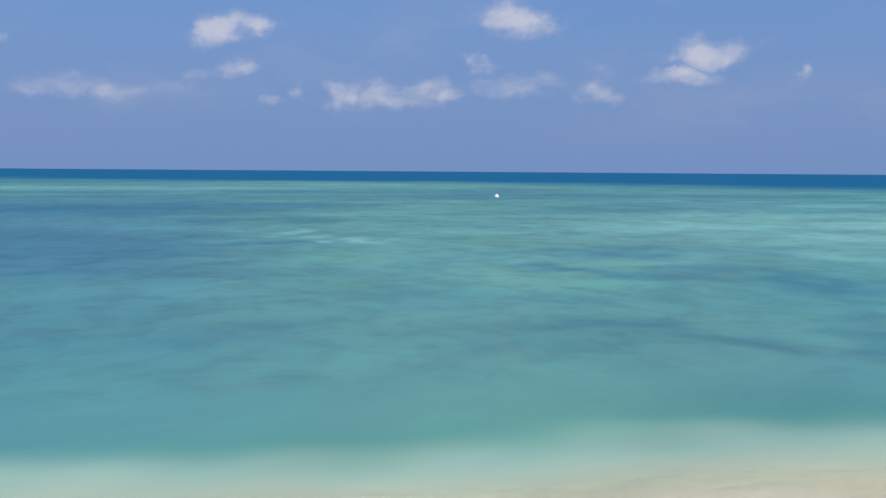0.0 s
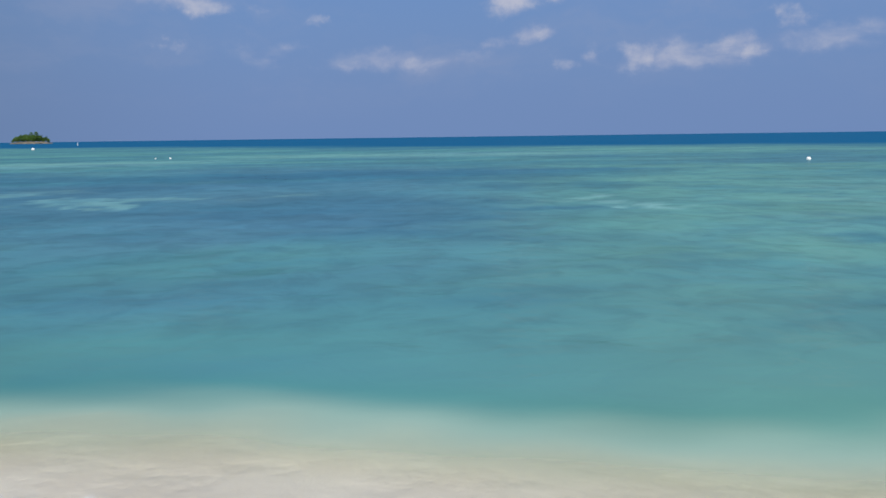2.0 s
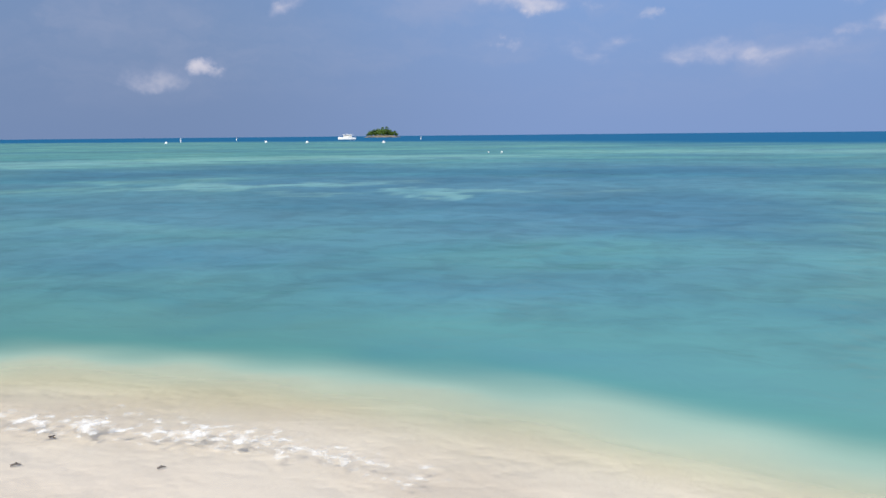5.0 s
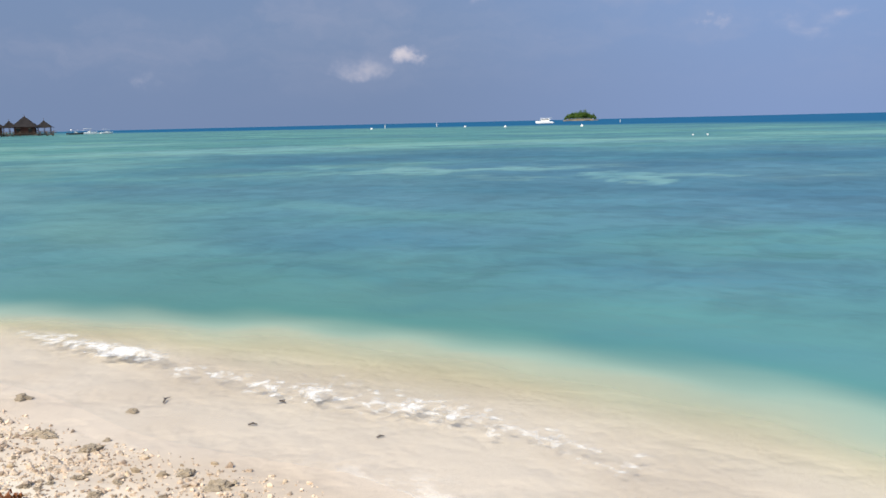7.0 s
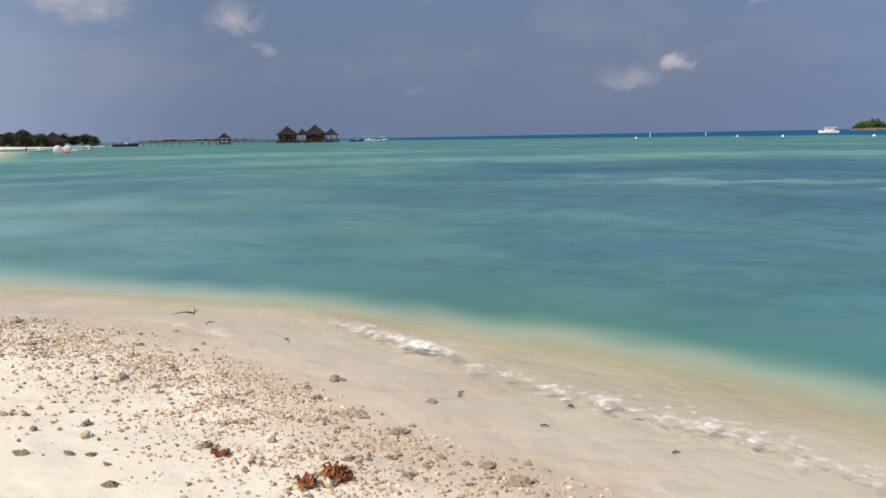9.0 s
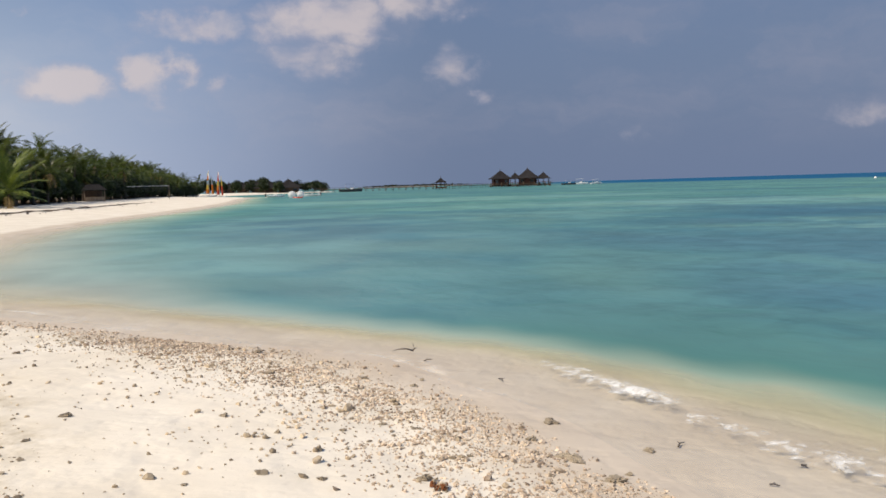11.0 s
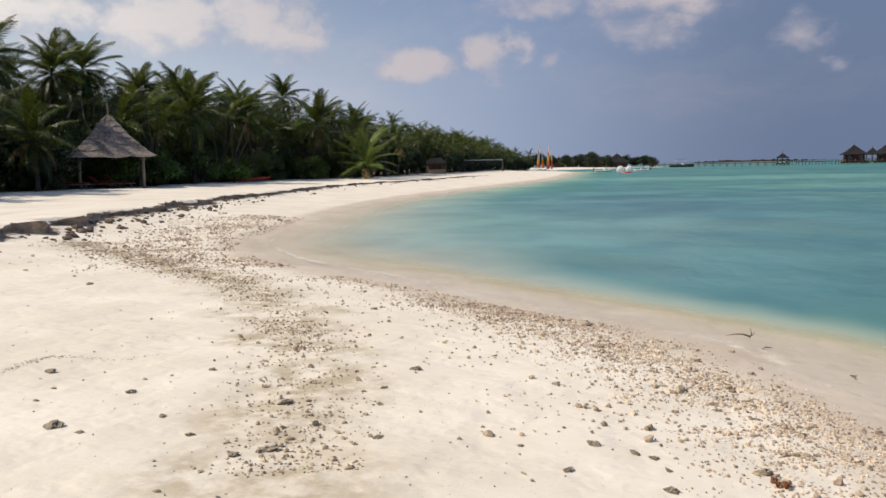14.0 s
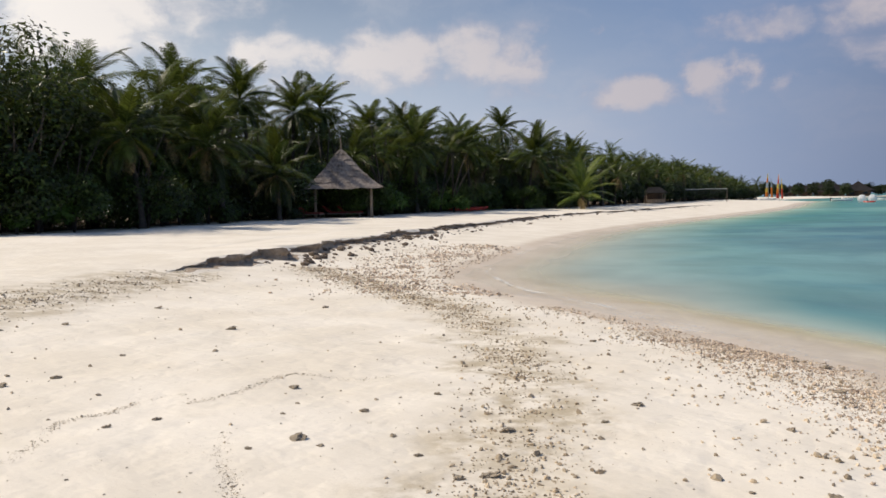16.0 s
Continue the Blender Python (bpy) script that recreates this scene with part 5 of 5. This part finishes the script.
def strewn(line, count, seed, lo, hi, centre, spread):
    """Places along a line between two shares of its length, scattered to its landward side in clumps."""
    r = np.random.RandomState(seed)
    pts = np.array(line)
    run = np.concatenate([[0], np.cumsum(np.hypot(*np.diff(pts, axis=0).T))])
    u = run[-1] * r.uniform(lo, hi, count)
    x, y = np.interp(u, run, pts[:, 0]), np.interp(u, run, pts[:, 1])
    dx, dy = np.interp(u + 0.3, run, pts[:, 0]) - x, np.interp(u + 0.3, run, pts[:, 1]) - y
    l = np.hypot(dx, dy) + 1e-9
    off = centre + spread * r.normal(0, 1, count)
    x, y = x - dy / l * off, y + dx / l * off
    keep = r.uniform(0, 1, count) < 0.2 + 0.8 * smooth(lumps(x, y, 1.0, seed + 7) + 0.6 * lumps(x, y, 3.0, seed + 8), -0.5, 0.7)
    return np.stack([x, y], 1)[keep], r


WATERLINE = spline([(-3.9, 2.5), (-5.6, 1.6), (-7.2, 0.9), (-9.2, 0.1), (-10.3, -1.2), (-11.4, -2.9), (-13.4, -5.5), (-16.0, -9.1), (-19.0, -11.8), (-23.6, -13.5),
                    (-31.8, -16.1)], 0.8)


def sparse_density(x, y, d, s):
    return 0.07 * (d > 0.5) * (s < -0.1) * (0.25 + 0.75 * smooth(lumps(x, y, 3.0, 41), -0.4, 0.8))


def on_land(xy, least):
    """Only the places at least so far above the waterline."""
    return xy[side_distance(xy[:, 0], xy[:, 1], SHORE, BACK) > least]


RIDGE = spline([(-13.6, -6.6), (-12.2, -4.9), (-11.0, -3.4), (-10.2, -2.5), (-9.3, -1.7), (-7.9, -0.75), (-6.9, -0.1), (-6.1, 0.45), (-5.3, 0.75), (-4.6, 1.0), (-4.1, 1.15), (-3.5, 1.4)], 0.5)
xy, r = strewn(RIDGE, 17000, 2, 0.3, 1.0, 0.0, 0.37)
xy = on_land(xy, 0.25)
scatter("coral_rubble", xy, 0.0032 + 0.0036 * r.gamma(1.4, 0.75, len(xy)), RUBBLE, "ridge of broken pale coral rubble along the waterline", "rubble", 51, 0.45)
xy, r = strewn(RIDGE, 9000, 14, 0.25, 0.97, 0.0, 0.5)
xy = on_land(xy, 0.25)
scatter("coral_rubble", xy, 0.003 + 0.004 * r.gamma(1.3, 0.7, len(xy)), RUBBLE, "fine coral rubble among the ridge", "rubble", 57, 0.35)
xy, r = strewn(RIDGE, 2600, 4, 0.0, 0.97, -0.5, 0.75)
xy = on_land(xy, 0.25)
scatter("coral_rubble", xy, 0.004 + 0.006 * r.gamma(2.0, 0.6, len(xy)), RUBBLE_DARK, "loose coral rubble behind the ridge", "rubble", 55, 0.4)
xy, r = strewn(RIDGE, 3600, 12, 0.0, 0.45, 0.0, 0.4)
xy = on_land(xy, 0.25)
scatter("coral_rubble", xy, 0.004 + 0.004 * r.gamma(1.5, 0.7, len(xy)), RUBBLE, "thinning line of coral rubble above the swash", "rubble", 56, 0.5)
xy, r = strewn(BAND, 11000, 6, 0.0, 1.0, 0.0, 0.26)
scatter("coral_rubble", xy, 0.0026 + 0.004 * r.gamma(1.3, 0.75, len(xy)), RUBBLE_DARK, "scattered band of small coral bits across the sand", "rubble", 52, 0.6)
xy, r = strewn(BAND, 3600, 16, 0.0, 0.5, 0.2, 0.55)
scatter("coral_rubble", xy, 0.005 + 0.005 * r.gamma(1.4, 0.75, len(xy)), RUBBLE_DARK, "brownish coral bits where the band widens below the scarp", "rubble", 58, 0.6)
xy, r = strewn(WATERLINE, 9000, 8, 0.45, 0.95, 1.8, 1.0)
xy = on_land(xy, 0.3)
scatter("coral_rubble", xy, 0.008 + 0.010 * r.gamma(1.6, 0.6, len(xy)), RUBBLE, "coral rubble strewn round the head of the little bay", "rubble", 53, 0.6)
xy, r = beach_points(64000, 4, sparse_density)
scatter("coral_bits", xy, 0.0026 + 0.0034 * r.gamma(1.2, 0.9, len(xy)), STONE, "loose coral bits dotted over the open sand", "rubble", 54, 0.6)


# faint lines of fine bits left by earlier waves, and the edge of the upper sand
MARKS = [[(-2.82, -4.99), (-3.2, -5.28), (-3.57, -5.64), (-3.96, -5.61), (-4.41, -5.75), (-4.7, -5.64)],
         [(-4.48, -5.38), (-4.96, -5.33), (-5.81, -5.5), (-5.94, -4.95), (-6.34, -4.74)],
         [(-3.2, -3.43), (-3.51, -3.86), (-3.72, -4.17), (-4.12, -4.54)]]
for k, mark in enumerate(MARKS):
    xy, r = strewn(spline(mark, 0.2), 1300, 60 + k, 0.0, 1.0, 0.0, 0.03)
    scatter("coral_bits", xy, 0.001 + 0.0014 * r.gamma(1.3, 0.7, len(xy)), STONE, "faint curved line of fine bits left by a wave", "rubble", 70 + k, 0.6)
xy, r = strewn(spline([(-4.6, -10.5), (-5.4, -11.0), (-6.8, -11.8), (-8.9, -13.0), (-10.4, -13.7), (-12.2, -14.4)], 0.4), 6500, 66, 0.0, 1.0, 0.0, 0.38)
scatter("coral_bits", xy, 0.003 + 0.004 * r.gamma(1.3, 0.8, len(xy)), RUBBLE_DARK, "coral bits along the edge of the upper sand", "rubble", 76, 0.6)


def stone_mesh(seed, flat, fine=2):
    bm = bmesh.new()
    bmesh.ops.create_icosphere(bm, subdivisions=fine, radius=1.0)
    for v in bm.verts:
        v.co *= 1 + 0.55 * noise.noise(v.co * 1.3 + Vector((seed * 7.1, 0, 0))) + 0.5 * noise.noise(v.co * 2.9 + Vector((0, seed * 3.3, 0))) + 0.34 * noise.noise(v.co * 7.3 + Vector((seed, 0, 2)))
        v.co.z *= flat * 0.85
        v.co.x *= 1.25
    me = bpy.data.meshes.new("coral_stone")
    bm.to_mesh(me)
    bm.free()
    me.materials.append(STONE)
    return me


STONES = [stone_mesh(k, 0.55 + 0.06 * (k % 4), 3) for k in range(7)]
Q = random.Random(23)


def stone(x, y, size, label="weathered grey-brown coral stone lying on the sand"):
    ob = new("coral_stone", STONES[Q.randrange(7)])
    ob.matrix_basis = pose(x, y, foot(x, y) + size * 0.12, Q.uniform(-15, 15), Q.uniform(-15, 15), Q.uniform(0, 360)) @ Matrix.Scale(size, 4)
    return tagged(ob, label, "stone", "coral stones on the beach")


# the larger stones: x, y, radius
BIG_STONES = ((-4.25, -4.0, 55), (-4.43, -2.63, 50), (-4.27, -2.75, 35), (-5.29, -3.0, 45), (-5.39, -5.11, 40), (-5.12, -4.13, 37), (-4.04, -5.16, 30), (-3.7, -5.26, 28),
              (-4.48, -7.1, 48), (-4.0, -7.15, 50), (-7.45, -8.12, 62), (-10.11, -8.93, 55), (-6.56, -2.52, 45), (-4.73, -3.57, 26), (-4.47, -3.18, 27), (-3.91, -4.1, 22),
              (-4.22, -3.77, 22), (-5.93, -2.54, 26), (-5.53, -2.4, 24), (-6.62, -1.39, 30), (-10.1, -2.02, 48), (-9.85, -1.66, 52), (-6.31, -9.85, 42), (-8.29, -10.61, 48))
for x, y, s in BIG_STONES:
    stone(x, y, s * 0.00085)
RIDGE_STONES = ((-6.23, -7.04, 35), (-5.51, -7.6, 30), (-5.24, -0.89, 34), (-4.77, -0.96, 30), (-5.24, 0.07, 48), (-6.71, 1.1, 58), (-6.02, 1.67, 44), (-5.89, -3.98, 30),
                (-5.79, 1.03, 56), (-10.29, -2.71, 48), (-9.69, -4.26, 40), (-4.71, -0.4, 40), (-5.33, 1.24, 58), (-4.63, 1.58, 48), (-4.35, 1.65, 62), (-5.72, 1.09, 52), (-5.18, -0.53, 28))
for x, y, s in RIDGE_STONES:
    stone(x, y, s * 0.00085, "rough brown coral chunk lying among the rubble")
spots, r = strewn(RIDGE, 260, 91, 0.25, 1.0, 0.05, 0.36)
for x, y in on_land(spots, 0.25)[:90]:
    stone(float(x), float(y), min(0.036, 0.012 + 0.008 * r.gamma(1.5, 0.6)), "pale broken coral piece in the rubble ridge")
xy, r = beach_points(5200, 8, lambda x, y, d, s: 0.035 * (d > 0.4) * (s < -0.4))
for (x, y) in xy[:90]:
    stone(float(x), float(y), min(0.016, 0.006 + 0.008 * r.gamma(1.5, 0.6)))
# clods of damp sand fallen from the scarp
CLOD = speckled("dark_damp_clod", (0.07, 0.052, 0.04), (0.24, 0.185, 0.14), 9.0, 0.95, 0.7)
CLODS = [stone_mesh(k + 20, 0.85, 1) for k in range(4)]
for me in CLODS:
    me.materials[0] = CLOD
for k in range(340):
    i = 30 + int(Q.betavariate(1.1, 2.2) * min(len(bank_points) - 31, 330))
    p, _, s = bank_points[i]
    q = p + bank_out[i] * Q.uniform(-0.05, 0.4) if Q.random() < 0.5 else p + bank_out[i] * Q.uniform(0.2, 1.6)
    size = Q.uniform(0.02, 0.075) if Q.random() < 0.85 else Q.uniform(0.08, 0.14)
    ob = new("sand_clod", CLODS[Q.randrange(4)])
    ob.matrix_basis = pose(q.x, q.y, foot(q.x, q.y) + size * 0.25, rz=Q.uniform(0, 360)) @ Matrix.Scale(size, 4)
    tagged(ob, "dark clod of damp sand fallen from the scarp", "clod", "fallen sand clods")


# ------------------------------------------------------------------ driftwood, weed, foam
def branch(x, y, z, turn):
    t = thing("driftwood_branch", "dark forked branch washed up in the shallow water", "driftwood", pose(x, y, z, rz=turn))
    part("limb", tube("limb", [(0, 0, 0), (0.22, 0.05, 0.05), (0.45, 0.02, 0.04), (0.75, 0.1, 0.0)], [0.022, 0.018, 0.013, 0.005], DRIFT), parent=t)
    part("twig", tube("twig", [(0.02, 0, 0.0), (-0.02, -0.03, 0.09), (0.03, -0.02, 0.19)], [0.016, 0.011, 0.004], DRIFT), parent=t)
    part("twig", tube("twig", [(0.0, 0, 0.02), (-0.1, 0.05, 0.08), (-0.13, 0.03, 0.13)], [0.012, 0.009, 0.003], DRIFT), parent=t)
    return t


branch(-9.9, 0.1, 0.0, 258).scale = (0.34, 0.34, 0.5)
def weed_clump(x, y, blades, spread, high):
    """Curled, crumpled strips heaped loosely on one another."""
    t = thing("dried_weed_clump", "crumpled reddish-brown clump of dried weed on the rubble", "seaweed", pose(x, y, foot(x, y)), "dried weed")
    for k in range(blades):
        a, l, w = Q.uniform(0, math.tau), Q.uniform(0.03, 0.075), Q.uniform(0.006, 0.014)
        c, s = math.cos(a), math.sin(a)
        verts = []
        for i in range(4):
            u = i / 3
            z = 0.006 + 0.026 * math.sin(math.pi * u) * Q.uniform(0.4, 1.4)
            v = w * (1.0 - 0.5 * u)
            verts += [(c * l * u - s * v, s * l * u + c * v, z), (c * l * u + s * v, s * l * u - c * v, z + Q.uniform(-0.008, 0.012))]
        me = mesh_of("blade", verts, [(0, 1, 3, 2), (2, 3, 5, 4), (4, 5, 7, 6)], WEED)
        r = spread * math.sqrt(Q.random())
        b = Q.uniform(0, math.tau)
        part("blade", me, parent=t, at=Matrix.Translation((r * math.cos(b), 0.6 * r * math.sin(b), high * (1 - r / spread) * Q.random())))
    return t


weed_clump(-4.59, 0.71, 70, 0.10, 0.05)
weed_clump(-4.50, 0.55, 26, 0.07, 0.025)
weed_clump(-5.05, 0.15, 12, 0.09, 0.01)


def foam_material():
    m, n = material("sea_foam")
    co = n.add("ShaderNodeTexCoord").outputs["Object"]
    thick = n.add("ShaderNodeAttribute", attribute_name="thick").outputs["Fac"]
    lace = n.noise(co, 10.0, 6.0, 0.7)
    cover = n.ramp(n.math("ADD", thick, n.math("MULTIPLY", n.math("SUBTRACT", lace, 0.5), 3.2)), 0.34, 1.15, 0.0, 0.85)
    clear = n.add("ShaderNodeBsdfTransparent").outputs[0]
    white = principled(n, rgb(0.88, 0.89, 0.88), 0.6, 0.0, lace, 0.35, 0.02)
    finish(n, n.add("ShaderNodeMixShader", {0: cover, 1: clear, 2: white}).outputs[0])
    return m


FOAM = foam_material()


def foam_roll(points, width, height, seed, label, strength=1.0):
    line = [Vector((*p, 0)) for p in spline(points, 0.08)]
    cols, verts, thick = 12, [], []
    for i, p in enumerate(line):
        d = (line[min(i + 1, len(line) - 1)] - line[max(i - 1, 0)]).normalized()
        o = Vector((-d.y, d.x, 0))
        end = max(0.0, math.sin(math.pi * i / (len(line) - 1))) ** 0.35
        for k in range(cols):
            u = k / (cols - 1)
            w = (u - 0.5) * width * (0.8 + 0.5 * noise.noise((i * 0.05, seed, 0)))
            q = p + o * (w + 0.12 * noise.noise((i * 0.11, seed, 4)))
            bulge = max(0.0, math.sin(math.pi * u)) * end
            verts.append((q.x, q.y, 0.012 + height * bulge * (0.7 + 0.6 * noise.noise((q.x * 5, q.y * 5, seed)))))
            thick.append(strength * bulge * (0.75 + 0.6 * noise.noise((q.x * 1.4, q.y * 1.4, seed + 2))))
    faces = [(i * cols + k, i * cols + k + 1, (i + 1) * cols + k + 1, (i + 1) * cols + k) for i in range(len(line) - 1) for k in range(cols - 1)]
    me = mesh_of("wave_foam", verts, faces, FOAM, True)
    me.attributes.new("thick", "FLOAT", "POINT").data.foreach_set("value", np.array(thick, np.float32))
    return tagged(new("wave_foam", me), label, "foam", kind="stuff")


foam_roll([(-13.4, -4.9), (-12.6, -3.9), (-11.3, -2.5), (-9.75, -0.95), (-8.75, 0.0), (-7.7, 0.75), (-6.6, 1.55)], 0.14, 0.012, 1.0, "thin creamy line left by the swash", 0.55)
foam_roll([(-9.1, 1.3), (-8.5, 1.6), (-7.7, 1.95), (-6.7, 2.3), (-5.9, 2.62), (-5.2, 2.9)], 0.6, 0.035, 3.0, "white foam of a small wave breaking on the sand", 0.82)
foam_roll([(-5.9, 2.75), (-5.2, 3.05), (-4.6, 3.3), (-3.7, 3.5), (-3.0, 3.5)], 0.7, 0.02, 5.0, "patch of white foam on the thin water", 0.6)
foam_roll([(-22.4, -12.6), (-20.2, -11.9), (-18.4, -10.6), (-17.2, -9.6), (-16.1, -8.5), (-14.6, -6.5), (-13.0, -4.4)], 0.3, 0.02, 8.0, "thin white swash line at the water's edge", 0.75)


# bits of weed and wood lying under the thin water
def sea_bits(x, y, turn, size):
    t = thing("driftwood_twig", "small dark twig lying on the wet sand", "driftwood", pose(x, y, foot(x, y) + 0.012, rz=turn), "twigs at the water's edge")
    part("stem", tube("stem", [(0, 0, 0), (size * 0.5, size * 0.12, size * 0.05), (size, 0, 0)], [0.007, 0.006, 0.003], DRIFT, 5), parent=t)
    part("side_shoot", tube("side_shoot", [(size * 0.45, size * 0.1, 0.01), (size * 0.6, size * 0.3, size * 0.12)], [0.005, 0.002], DRIFT, 5), parent=t)


for x, y, turn, size in ((1.05, 4.75, 20, 0.09), (-1.3, 4.3, 80, 0.05), (-6.1, 1.9, 140, 0.12), (-5.3, 2.2, 60, 0.06), (-8.4, 0.9, 10, 0.12),
                         (-9.3, 0.2, 130, 0.12), (-4.6, 2.75, 75, 0.05), (-5.7, 2.6, 15, 0.06)):
    sea_bits(x, y, turn, size)
